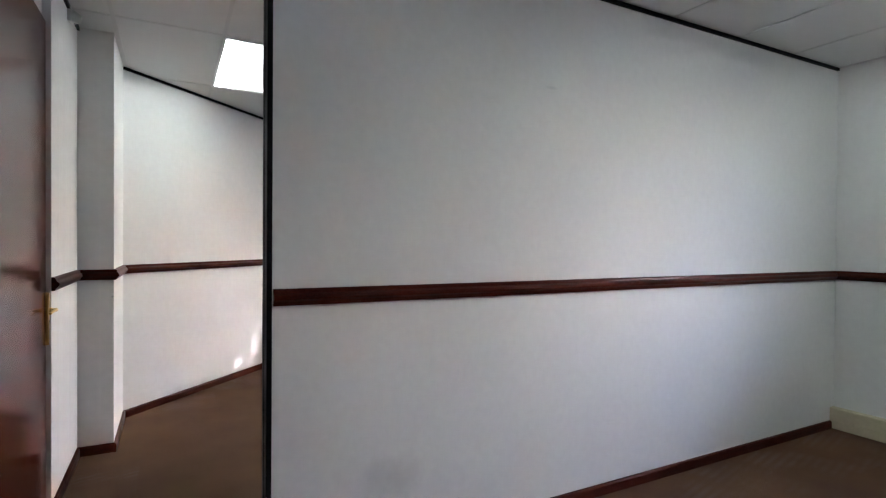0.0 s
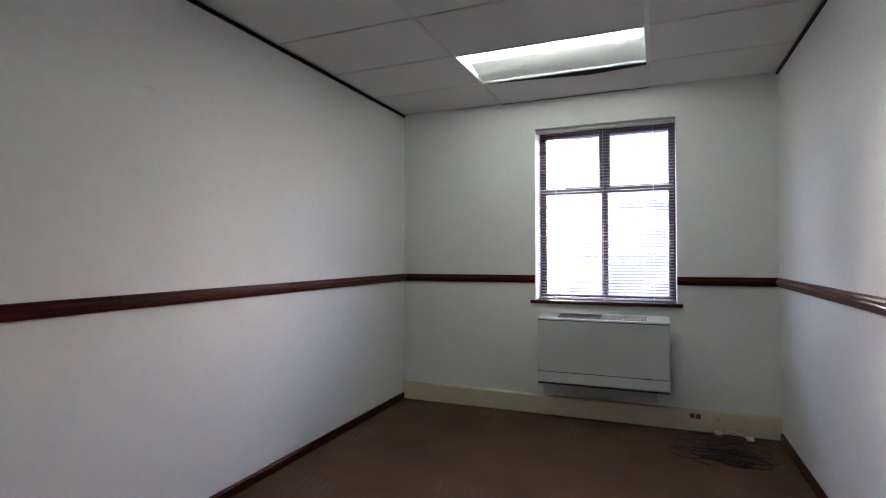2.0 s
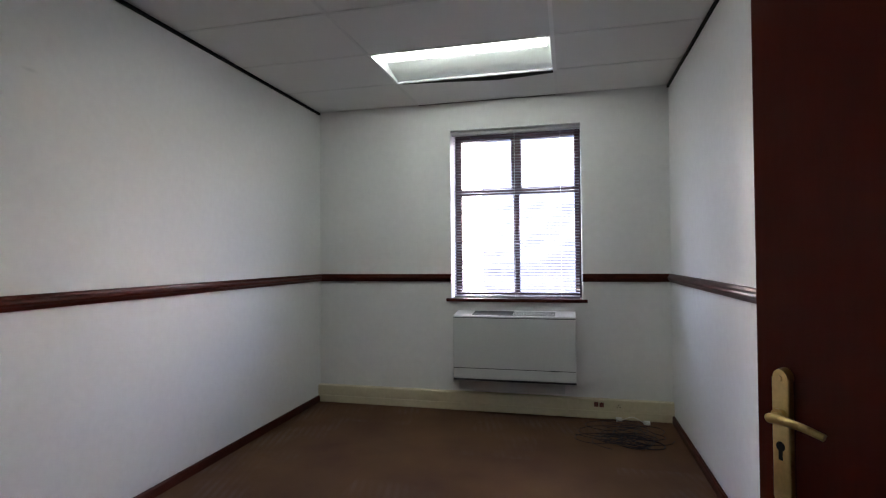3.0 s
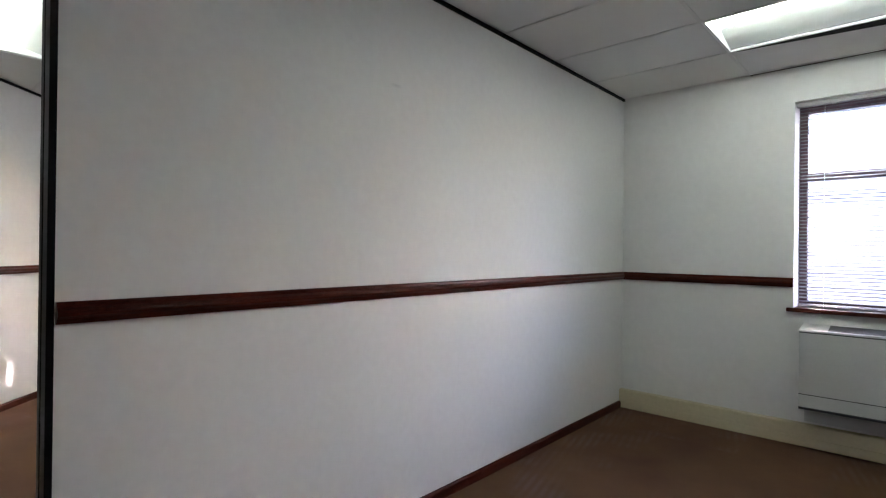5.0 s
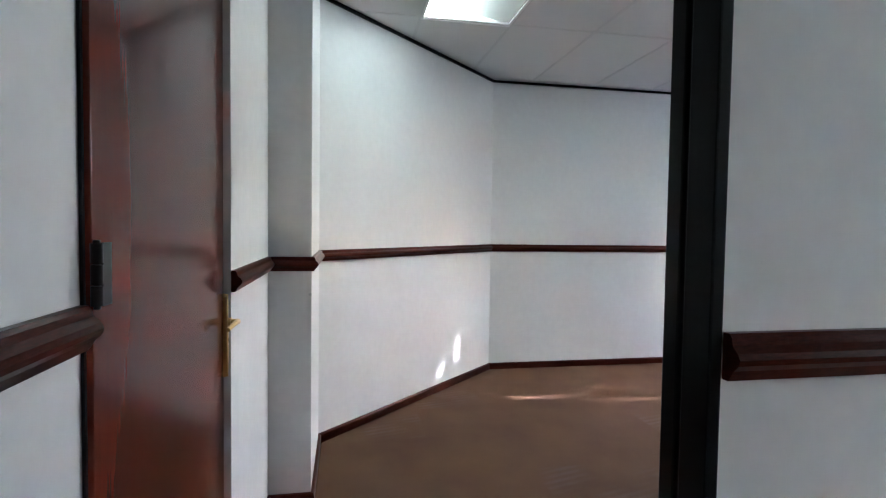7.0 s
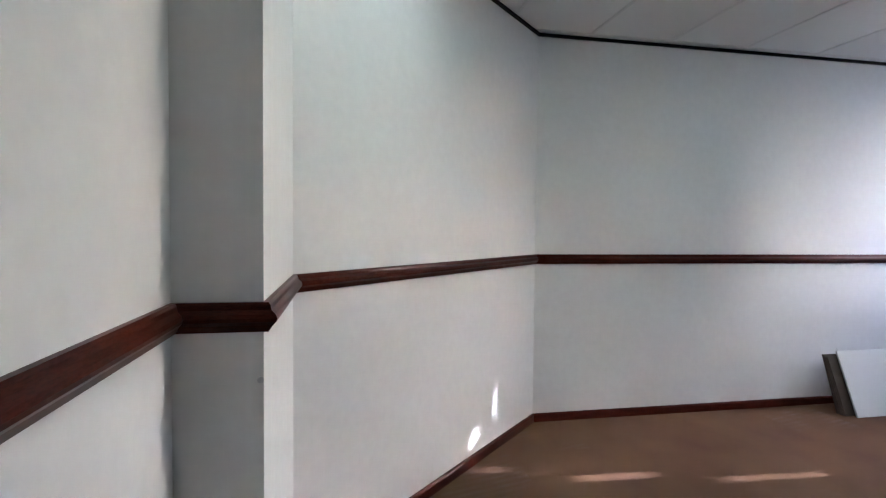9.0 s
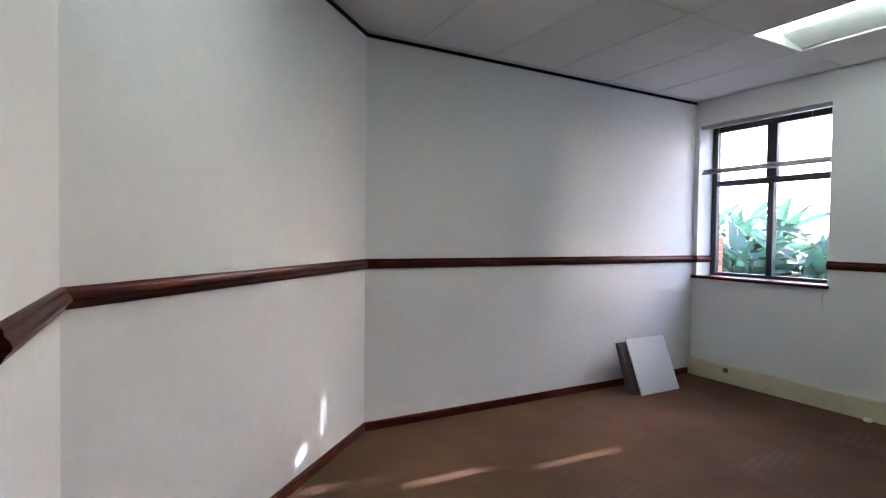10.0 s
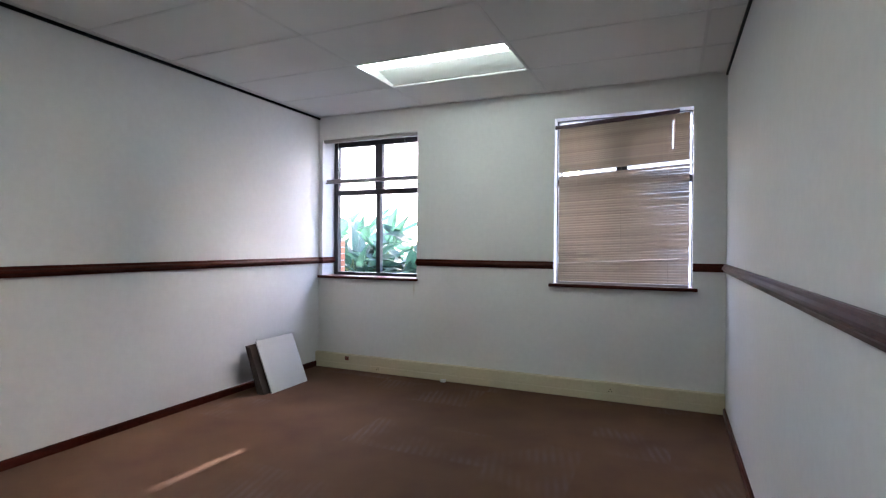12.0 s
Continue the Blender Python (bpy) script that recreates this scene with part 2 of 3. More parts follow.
def sweep(bm, profile, path, side=1):
    """A profile of (out, up) points swept along a level path of (x, y), mitred; out is to the left of travel for side 1."""
    pts = [Vector(p) for p in path]
    rings = []
    for i, p in enumerate(pts):
        d0 = (p - pts[i - 1]).normalized() if i else (pts[1] - p).normalized()
        d1 = (pts[i + 1] - p).normalized() if i + 1 < len(pts) else d0
        n0, n1 = Vector((-d0.y, d0.x)) * side, Vector((-d1.y, d1.x)) * side
        mit = (n0 + n1).normalized()
        mit /= max(mit.dot(n0), 0.3)
        rings.append([bm.verts.new((p.x + mit.x * o, p.y + mit.y * o, z)) for o, z in profile])
    k = len(profile)
    for a, b in zip(rings, rings[1:]):
        for j in range(k):
            bm.faces.new((a[j], a[(j + 1) % k], b[(j + 1) % k], b[j]))
    bm.faces.new(rings[0])
    bm.faces.new(rings[-1][::-1])
    return bm


# ---- plan ----
CEIL, RAIL = 2.645, 1.158
AX, AY = 3.012, 4.02                 # office with the fan coil: end wall and window wall
BX, BY = -3.975, 4.205             # corner office: far wall and window wall
WX = -0.12                         # partition, corner-office face
SA, SB = -0.887, -0.85             # south wall faces
RAIL_PROFILE = [(0, RAIL), (0.012, RAIL), (0.017, RAIL - 0.006), (0.019, RAIL - 0.016), (0.029, RAIL - 0.025), (0.033, RAIL - 0.033),
                (0.031, RAIL - 0.041), (0.022, RAIL - 0.05), (0.017, RAIL - 0.058), (0.012, RAIL - 0.066), (0, RAIL - 0.066)]
BASE_PROFILE = [(0, 0.0), (0.016, 0.0), (0.016, 0.046), (0.011, 0.055), (0, 0.057)]
TRIM_PROFILE = [(0, CEIL), (0.014, CEIL), (0.014, CEIL - 0.02), (0, CEIL - 0.02)]
TRUNK_PROFILE = [(0, 0.002), (0.05, 0.002), (0.052, 0.008), (0.052, 0.062), (0.0485, 0.064), (0.0485, 0.067), (0.052, 0.069), (0.052, 0.148), (0.048, 0.154), (0, 0.154)]

# ---- floor and walls ----
structure("floor", one_box(-4.3, 4.4, -1.9, 4.5, -0.12, 0.0), CARPET, "worn brown carpet on the office floors", "floor")
structure("wall_partition", wall_boxes(bmesh.new(), "x", 0.0, WX, 0.008, 4.3, 0, CEIL + 0.03), WALL,
          "white plastered partition between two offices", "wall")
WIN_A = (1.238, 2.336, 0.945, 2.4)
WIN_B1 = (-3.93, -2.8, 0.955, 2.41)
WIN_B2 = (-1.455, -0.355, 0.955, 2.41)
structure("wall_north_1", wall_boxes(bmesh.new(), "y", AY, AY + 0.28, 0.0, AX + 0.1, 0, CEIL + 0.03, [WIN_A]), WALL,
          "white painted outer wall with one window", "wall")
structure("wall_north_2", wall_boxes(bmesh.new(), "y", BY, BY + 0.3, BX - 0.12, WX, 0, CEIL + 0.03, [WIN_B1, WIN_B2]), WALL,
          "white painted outer wall with two windows", "wall")
structure("wall_east", wall_boxes(bmesh.new(), "x", AX, AX + 0.1, -0.995, AY, 0, CEIL + 0.03, [(-0.795, 0.075, 0, 2.42)]), WALL,
          "white painted partition with a doorway", "wall")
bm = wall_boxes(bmesh.new(), "y", SA, SA - 0.1, 0.145, AX, 0, CEIL + 0.03, [(0.145, 0.985, 0, 2.42)])
box(bm, -1.046, 0.145, SA - 0.1, SA, 0, CEIL + 0.03)
structure("wall_south_1", bm, WALL, "white painted partition with a closed doorway", "wall")
bm = one_box(-1.822, -1.046, SB - 0.145, SB, 0, CEIL + 0.03)
box(bm, -2.52, -1.822, SB - 0.145, -0.658, 0, CEIL + 0.03)
structure("wall_south_2", bm, WALL, "white painted wall with a boxed-out pier", "wall")
P, C = Vector((-2.52, -0.658)), Vector((BX, 0.805))
out = Vector((C.y - P.y, P.x - C.x)).normalized() * -0.12
bm = bmesh.new()
ring = [(P.x, P.y), (C.x, C.y), (C.x + out.x - 0.05, C.y + out.y + 0.05), (P.x + out.x + 0.1, P.y + out.y - 0.1)]
lo, hi = [bm.verts.new((x, y, 0)) for x, y in ring], [bm.verts.new((x, y, CEIL + 0.03)) for x, y in ring]
for i in range(4):
    bm.faces.new((lo[i], lo[(i + 1) % 4], hi[(i + 1) % 4], hi[i]))
bm.faces.new(lo), bm.faces.new(hi)
structure("wall_diagonal", bm, WALL, "white painted splayed corner wall", "wall")
structure("wall_west", wall_boxes(bmesh.new(), "x", BX, BX - 0.12, 0.805, BY, 0, CEIL + 0.03), WALL, "white painted outer wall", "wall")
bm = wall_boxes(bmesh.new(), "x", 4.3, 4.4, -1.9, 1.0, 0, CEIL + 0.03)
wall_boxes(bm, "y", -1.8, -1.9, 3.1, 4.3, 0, CEIL + 0.03)
wall_boxes(bm, "y", 1.0, 0.9, 3.1, 4.3, 0, CEIL + 0.03)
box(bm, 3.0, 3.1, -1.9, -0.995, 0, CEIL + 0.03)
structure("wall_corridor", bm, WALL, "plain white corridor walls", "wall")
structure("roof_slab", one_box(-4.35, 4.4, -1.9, 4.5, 2.95, 3.1), OUTER, "concrete slab over the rooms", "roof")
bm = one_box(-4.35, -4.25, -1.9, 4.5, CEIL + 0.03, 2.95)
box(bm, -4.25, 4.4, 4.4, 4.5, CEIL + 0.1, 2.95)
box(bm, -4.25, 4.4, -1.9, -1.8, CEIL + 0.03, 2.95)
box(bm, 4.3, 4.4, -1.8, 4.4, CEIL + 0.03, 2.95)
structure("wall_void", bm, OUTER, "plaster band above the ceiling", "wall")


# ---- ceilings ----
def ceiling(name, x0, x1, y0, y1, gx, gy, holes, white=(), gap=()):
    """Lay-in boards of 1.2 by 0.6 m on tees; holes name the cells that hold lights."""
    bm = bmesh.new()
    xs = sorted({x0, x1, *[gx + 1.2 * i for i in range(-6, 7) if x0 < gx + 1.2 * i < x1]})
    ys = sorted({y0, y1, *[gy + 0.6 * i for i in range(-12, 12) if y0 < gy + 0.6 * i < y1]})
    rnd = random.Random(5)
    for a, b in zip(xs, xs[1:]):
        for c, d in zip(ys, ys[1:]):
            if any(hx0 < (a + b) / 2 < hx1 and hy0 < (c + d) / 2 < hy1 for hx0, hx1, hy0, hy1 in holes):
                continue
            z = CEIL + 0.003 + rnd.random() * 0.002
            box(bm, a + 0.003, b - 0.003, c + 0.003, d - 0.003, z, z + 0.014)
    n0 = len(bm.faces)
    for x in xs[1:-1]:
        for c, d in zip(ys, ys[1:]):
            box(bm, x - 0.011, x + 0.011, c + 0.012, d - 0.012, CEIL, CEIL + 0.0025)
    for y in ys[1:-1]:
        box(bm, x0, x1, y - 0.011, y + 0.011, CEIL, CEIL + 0.0025)
    n1 = len(bm.faces)
    for a, b, c, d in white:
        box(bm, a, b, c, d, CEIL - 0.006, CEIL - 0.001)
    n2 = len(bm.faces)
    # dark plates under the boards stand in for the shade inside open gaps
    for a, b, c, d, e in gap:
        lo, hi = [[bm.verts.new((x, y, z)) for x, y in ((a, c), (b, c), (b, e), (a, d))] for z in (CEIL - 0.003, CEIL - 0.001)]
        for f in (lo[::-1], hi, *[(lo[i], lo[i - 3], hi[i - 3], hi[i]) for i in range(4)]):
            bm.faces.new(f)
    bm.faces.ensure_lookup_table()
    for i, f in enumerate(bm.faces):
        f.material_index = 0 if i < n0 else 1 if i < n1 else 2 if i < n2 else 3
    return structure(name, bm, [TILE, TEE, TEE_WHITE, DARK], "suspended ceiling of off-white boards on a metal grid", "ceiling")


LIGHT_A = (0.952, 2.152, 2.83, 3.43)
# unseen second fitting, assumed from the bright near walls and floor
LIGHT_A2 = (0.952, 2.152, 1.03, 1.63)
LIGHT_B1 = (-2.72, -1.52, 2.96, 3.56)
LIGHT_B2 = (-2.757, -1.557, -0.04, 0.56)
ceiling("ceiling_1", 0.0, AX, SA, AY, 0.952, 2.83, [LIGHT_A, LIGHT_A2], white=[(2.14, 2.164, 1.63, 3.43)],
        gap=[(0.96, 2.14, AY - 0.014, AY - 0.004, AY - 0.004), (1.0, 1.75, 3.431, 3.436, 3.53), (1.75, 2.138, 3.431, 3.53, 3.48)])
ceiling("ceiling_2", BX, WX, SB, BY, -2.72, 2.96, [LIGHT_B1, LIGHT_B2])
structure("ceiling_3", one_box(3.1, 4.3, -1.8, 0.9, CEIL, CEIL + 0.02), TILE, "plain white corridor ceiling", "ceiling")


# ---- trims ----
def run(name, profile, path, mat, label, category, side=1):
    return structure(name, sweep(bmesh.new(), profile, path, side), mat, label, category)


RL = "moulded mahogany dado rail along the white wall"
run("dado_rail_1", RAIL_PROFILE, [(0, 0.01), (0, AY), (WIN_A[0], AY)], WOOD, RL, "dado rail", -1)
run("dado_rail_2", RAIL_PROFILE, [(WIN_A[1], AY), (AX, AY), (AX, 0.11)], WOOD, RL, "dado rail", -1)
run("dado_rail_3", [(o, z + 0.019) for o, z in RAIL_PROFILE], [(0.128, SA), (-0.205, SA)], WOOD, RL, "dado rail", -1)
run("dado_rail_4", RAIL_PROFILE, [(-1.047, SB), (-1.822, SB), (-1.822, -0.658), tuple(P), tuple(C), (BX, BY), (WIN_B1[0], BY), (WIN_B1[0], BY + 0.2)],
    WOOD, RL, "dado rail", -1)
run("dado_rail_5", RAIL_PROFILE, [(WIN_B1[1], BY), (WIN_B2[0], BY)], WOOD, RL, "dado rail", -1)
run("dado_rail_6", [(o, z + 0.006) for o, z in RAIL_PROFILE], [(WIN_B2[1], BY), (WX, BY), (WX, 0.07)], WOOD, RL, "dado rail", -1)
BL = "low mahogany baseboard along the carpet"
run("baseboard_1", BASE_PROFILE, [(0, 0.01), (0, AY - 0.053)], WOOD, BL, "baseboard", -1)
run("baseboard_2", BASE_PROFILE, [(AX, AY - 0.053), (AX, 0.11)], WOOD, BL, "baseboard", -1)
run("baseboard_3", BASE_PROFILE, [(0.125, SA), (-0.2, SA)], WOOD, BL, "baseboard", -1)
run("baseboard_4", BASE_PROFILE, [(-1.05, SB), (-1.822, SB), (-1.822, -0.658), tuple(P), tuple(C), (BX, BY - 0.053)], WOOD, BL, "baseboard", -1)
run("baseboard_5", BASE_PROFILE, [(WX, BY - 0.053), (WX, 0.07)], WOOD, BL, "baseboard", -1)
run("baseboard_6", BASE_PROFILE, [(AX, SA), (1.0, SA)], WOOD, BL, "baseboard", -1)
TL = "thin black shadow trim where wall meets ceiling"
run("trim_1", TRIM_PROFILE, [(0, 0.01), (0, AY - 0.015)], BLACK, TL, "trim", -1)
run("trim_2", TRIM_PROFILE, [(AX, AY - 0.015), (AX, SA)], BLACK, TL, "trim", -1)
run("trim_3", TRIM_PROFILE, [(-1.06, SB), (-1.81, SB)], BLACK, TL, "trim", -1)
run("trim_4", TRIM_PROFILE, [tuple(P), tuple(C), (BX, BY)], BLACK, TL, "trim", -1)
run("trim_5", TRIM_PROFILE, [(WX, BY), (WX, 0.05)], BLACK, TL, "trim", -1)
run("trunking_1", TRUNK_PROFILE, [(0.0, AY), (AX, AY)], BEIGE, "cream painted cable trunking along the floor", "trunking", -1)
run("trunking_2", TRUNK_PROFILE, [(BX, BY), (WX, BY)], BEIGE, "cream painted cable trunking along the floor", "trunking", -1)
for name, y, xs in (("trunking_joint_1", AY - 0.052, (0.62, 2.2)), ("trunking_joint_2", BY - 0.052, (-3.3, -2.05, -1.02, -0.72))):
    joints = tagged(new(name), "narrow cream cover plates over the trunking joints", "trunking", kind="structure")
    for x in xs:
        part("cover_plate", one_box(x - 0.014, x + 0.014, y - 0.0025, y + 0.002, 0.006, 0.15, bevel=0.001), BEIGE, joints)


# ---- door frames ----
def frame_member(bm, x0, x1, y0, y1, z0, z1):
    box(bm, x0, x1, y0, y1, z0, z1, bevel=0.003)


fr = tagged(new("door_frame"), "black metal frame of a full-height office doorway", "door frame", kind="structure")
bm = one_box(WX + 0.014, -0.07, -0.012, 0.008, 0, CEIL, bevel=0.003)
box(bm, -0.07, -0.058, -0.004, 0.008, 0, CEIL)
box(bm, -0.058, 0.002, -0.012, 0.008, 0, CEIL, bevel=0.003)
part("post", bm, BLACK, fr)
part("hinge_jamb", one_box(-0.212, -0.204, SA + 0.001, SA + 0.006, 0, CEIL, bevel=0.001), BLACK, fr)
part("header", one_box(WX, 0.0, SA + 0.02, 0.0, 2.425, CEIL, bevel=0.003), BLACK, fr)
fr = tagged(new("door_frame"), "black metal frame of the entrance doorway", "door frame", kind="structure")
part("jamb", one_box(AX + 0.004, AX + 0.106, 0.073, 0.097, 0, 2.42, bevel=0.003), BLACK, fr)
part("jamb", one_box(AX - 0.006, AX + 0.106, -0.82, -0.793, 0, 2.42, bevel=0.003), BLACK, fr)
part("header", one_box(AX - 0.006, AX + 0.106, -0.793, 0.073, 2.396, 2.42, bevel=0.003), BLACK, fr)
fr = tagged(new("door_frame"), "black metal frame round a closed mahogany door", "door frame", kind="structure")
part("jamb", one_box(0.143, 0.147, SA - 0.1, SA + 0.001, 0, 2.42, bevel=0.003), BLACK, fr)
part("jamb", one_box(0.978, 1.01, SA - 0.1, SA + 0.006, 0, 2.42, bevel=0.003), BLACK, fr)


# ---- doors ----
def lever_set(parent, x, side, toward):
    """A long brass plate with a drooping lever, on the leaf's face at y = 0 or -0.04."""
    y0 = 0.0 if side > 0 else -0.04
    bm = bmesh.new()
    box(bm, x - 0.0175, x + 0.0175, min(y0, y0 + side * 0.015), max(y0, y0 + side * 0.015), 0.845, 1.072, bevel=0.004, seg=3)
    for zc in (0.845, 1.072):
        rod(bm, (x, y0, zc), (x, y0 + side * 0.0145, zc), 0.0175, 24, 0.0145)
    rod(bm, (x, y0, 1.07), (x, y0 + side * 0.0175, 1.07), 0.006)
    rod(bm, (x, y0, 0.846), (x, y0 + side * 0.0175, 0.846), 0.006)
    rod(bm, (x, y0, 1.0), (x, y0 + side * 0.022, 1.0), 0.0145, 18)
    plate = part("handle_plate", bm, BRASS, parent, "polished brass back plate", smooth=True)
    bm = bmesh.new()
    rod(bm, (x, y0 + side * 0.006, 1.0), (x, y0 + side * 0.043, 1.0), 0.0085, 14)
    last = Vector((x, y0 + side * 0.04, 1.0))
    for i in range(1, 9):
        t = i / 8
        here = Vector((x + toward * 0.095 * t, y0 + side * (0.04 + 0.005 * math.sin(t * 3.1) - 0.008 * t), 1.0 + 0.004 * math.sin(t * 3) - 0.008 * t * t))
        rod(bm, last, here, 0.0095 - 0.003 * t, 12, 0.0095 - 0.003 * min(1, t + 0.12))
        last = here
    part("lever", bm, BRASS, plate, "curved brass lever", smooth=True)
    bm = bmesh.new()
    rod(bm, (x, y0 + side * 0.008, 0.945), (x, y0 + side * 0.0158, 0.945), 0.009, 14)
    box(bm, x - 0.004, x + 0.004, min(y0 + side * 0.008, y0 + side * 0.0158), max(y0 + side * 0.008, y0 + side * 0.0158), 0.92, 0.945)
    part("keyhole", bm, DARK, plate, "dark keyhole")


def door(m, width, label, handles=True, height=2.392, inset=0.043):
    """A flush leaf with its hinge edge on the z axis, running to +x; the front face is y = 0."""
    d = thing("door", m, label, "door")
    bm = one_box(0.0, width, -0.04, 0.0, 0.008, height, bevel=0.002)
    part("leaf", bm, DOOR, d)
    if handles:
        lever_set(d, width - inset, 1, -1)
        lever_set(d, width - inset, -1, -1)
        part("latch_plate", one_box(width - 0.001, width + 0.002, -0.031, -0.009, 0.88, 1.08), BRASS, d)
    return d


def hinge(parent, x, y, z0, z1, flap=1):
    bm = bmesh.new()
    for i in range(3):
        a, b = z0 + (z1 - z0) * i / 3 + 0.0008, z0 + (z1 - z0) * (i + 1) / 3 - 0.0008
        rod(bm, (x, y, a), (x, y, b), 0.0085, 14)
    rod(bm, (x, y, z0 - 0.004), (x, y, z1 + 0.004), 0.005, 10)
    box(bm, x + 0.002, x + (0.03 if flap > 0 else 0.012), y - 0.008, y - 0.004, z0, z1)
    part("hinge", bm, HINGE, parent, "dark bronze butt hinge", smooth=True)


door_b = door(Matrix.Translation((-0.212, -0.872, 0)) @ Matrix.Rotation(radians(180), 4, "Z") @ Matrix.Translation((0, 0.04, 0)), 0.9,
              "glossy mahogany veneer door standing open against the wall", inset=0.06)
hinge(door_b, -0.002, -0.047, 1.174, 1.268)
door_a = door(Matrix.Translation((3.016, 0.062, 0)) @ Matrix.Rotation(radians(121), 4, "Z"), 0.82,
              "dark mahogany veneer door standing half open at the entrance", inset=0.06)
door_c = door(Matrix.Translation((0.152, SA - 0.002, 0)), 0.82, "glossy mahogany veneer door, closed", handles=False)
hinge(door_c, -0.004, 0.014, 1.188, 1.281, -1)


# ---- lights ----
def troffer(m, label, glow):
    """A recessed fitting 1.2 by 0.6 m, its mouth at z = 0, with a curved white reflector and two tubes above the near side."""
    t = thing("ceiling_light", m, label, "ceiling light", "recessed office lights")
    bm = bmesh.new()
    rows = []
    for i in range(13):
        y = -0.285 + 0.57 * i / 12
        rows.append((y, 0.018 + 0.085 * min(1, i / 2, ((12 - i) / 8.5) ** 1.15)))
    va = [bm.verts.new((-0.585, y, z)) for y, z in rows]
    vb = [bm.verts.new((0.585, y, z)) for y, z in rows]
    for i in range(12):
        bm.faces.new((va[i], va[i + 1], vb[i + 1], vb[i]))
    for v in (va, vb):
        bm.faces.new(v)
    part("reflector", bm, REFLECTOR, t, "curved white reflector", smooth=True)
    bm = bmesh.new()
    box(bm, -0.6, 0.6, -0.3, -0.283, -0.001, 0.018)
    box(bm, -0.6, 0.6, 0.283, 0.3, -0.001, 0.006)
    box(bm, -0.6, -0.583, -0.283, 0.283, -0.001, 0.018)
    box(bm, 0.583, 0.6, -0.283, 0.283, -0.001, 0.018)
    part("trim_frame", bm, TEE_WHITE, t)
    bm = one_box(-0.605, 0.605, -0.305, 0.305, 0.125, 0.13)
    part("housing", bm, STEEL, t)
    for y in (-0.235, -0.15):
        part("tube", rod(bmesh.new(), (-0.56, y, 0.015), (0.56, y, 0.015), 0.014, 12), glow, t, "glowing fluorescent tube", smooth=True)
    return t


def centre(c):
    return Matrix.Translation(((c[0] + c[1]) / 2, (c[2] + c[3]) / 2, CEIL))


LAMP = "lit recessed fluorescent fitting with a white reflector in the ceiling grid"
troffer(centre(LIGHT_A), LAMP, OLD_TUBE)
troffer(centre(LIGHT_A2), "assumed recessed fluorescent fitting out of view, dimly lit, with a white reflector", DIM_TUBE)
lamp = troffer(centre(LIGHT_B1), LAMP, TUBE_MAT)
copy_thing(lamp, centre(LIGHT_B2))


# ---- windows ----
def window(name, w, y, mat, transom, label, fw=0.052):
    """A two-light frame with toplights, set at depth y in the opening w, with a sill board and panes."""
    x0, x1, z0, z1 = w
    win = tagged(new(name), label, "window", kind="structure")
    mid = (x0 + x1) / 2
    bm = bmesh.new()
    box(bm, x0, x0 + fw, y, y + 0.06, z0, z1, bevel=0.004)
    box(bm, x1 - fw, x1, y, y + 0.06, z0, z1, bevel=0.004)
    box(bm, x0 + fw, x1 - fw, y + 0.001, y + 0.06, z1 - fw, z1, bevel=0.004)
    box(bm, x0 + fw, x1 - fw, y + 0.001, y + 0.06, z0, z0 + fw * 0.8, bevel=0.004)
    box(bm, x0 + fw, x1 - fw, y + 0.002, y + 0.058, transom - 0.028, transom + 0.028, bevel=0.004)
    fo = part("window_frame", bm, mat, win)
    bm = bmesh.new()
    box(bm, mid - 0.045, mid + 0.045, y - 0.002, y + 0.056, transom + 0.028, z1 - fw, bevel=0.004)
    box(bm, mid - 0.026, mid + 0.026, y - 0.002, y + 0.056, z0 + fw * 0.8, transom - 0.028, bevel=0.004)
    part("mullion", bm, mat, win)
    for a, b in ((x0 + fw, mid - 0.026), (mid + 0.026, x1 - fw)):
        for c, d in ((z0 + fw * 0.8, transom - 0.028), (transom + 0.028, z1 - fw)):
            pane = part("pane", one_box(a, b, y + 0.028, y + 0.031, c, d), GLASS, win, "clear glass pane")
            pane.visible_shadow = False
    return win


def sill(parent, x0, x1, y0, y1, z):
    part("window_sill", one_box(x0, x1, y0, y1, z - 0.028, z, bevel=0.005), WOOD, parent, "varnished mahogany sill board")


win = window("window_1", WIN_A, AY + 0.215, BROWN_FRAME, 1.886, "brown framed window with four panes and a mahogany sill")
sill(win, WIN_A[0] - 0.04, WIN_A[1] + 0.04, AY - 0.03, AY + 0.215, 0.948)
win = window("window_2", WIN_B1, BY + 0.21, BLACK_FRAME, 1.86, "black framed window with four panes looking onto plants")
sill(win, WIN_B1[0] - 0.042, WIN_B1[1] + 0.014, BY - 0.03, BY + 0.21, 0.966)
win = window("window_3", WIN_B2, BY + 0.12, BLACK_FRAME, 1.86, "black framed window with four panes behind a closed blind", 0.008)
sill(win, WIN_B2[0] - 0.04, WIN_B2[1] + 0.038, BY - 0.03, BY + 0.12, 0.966)


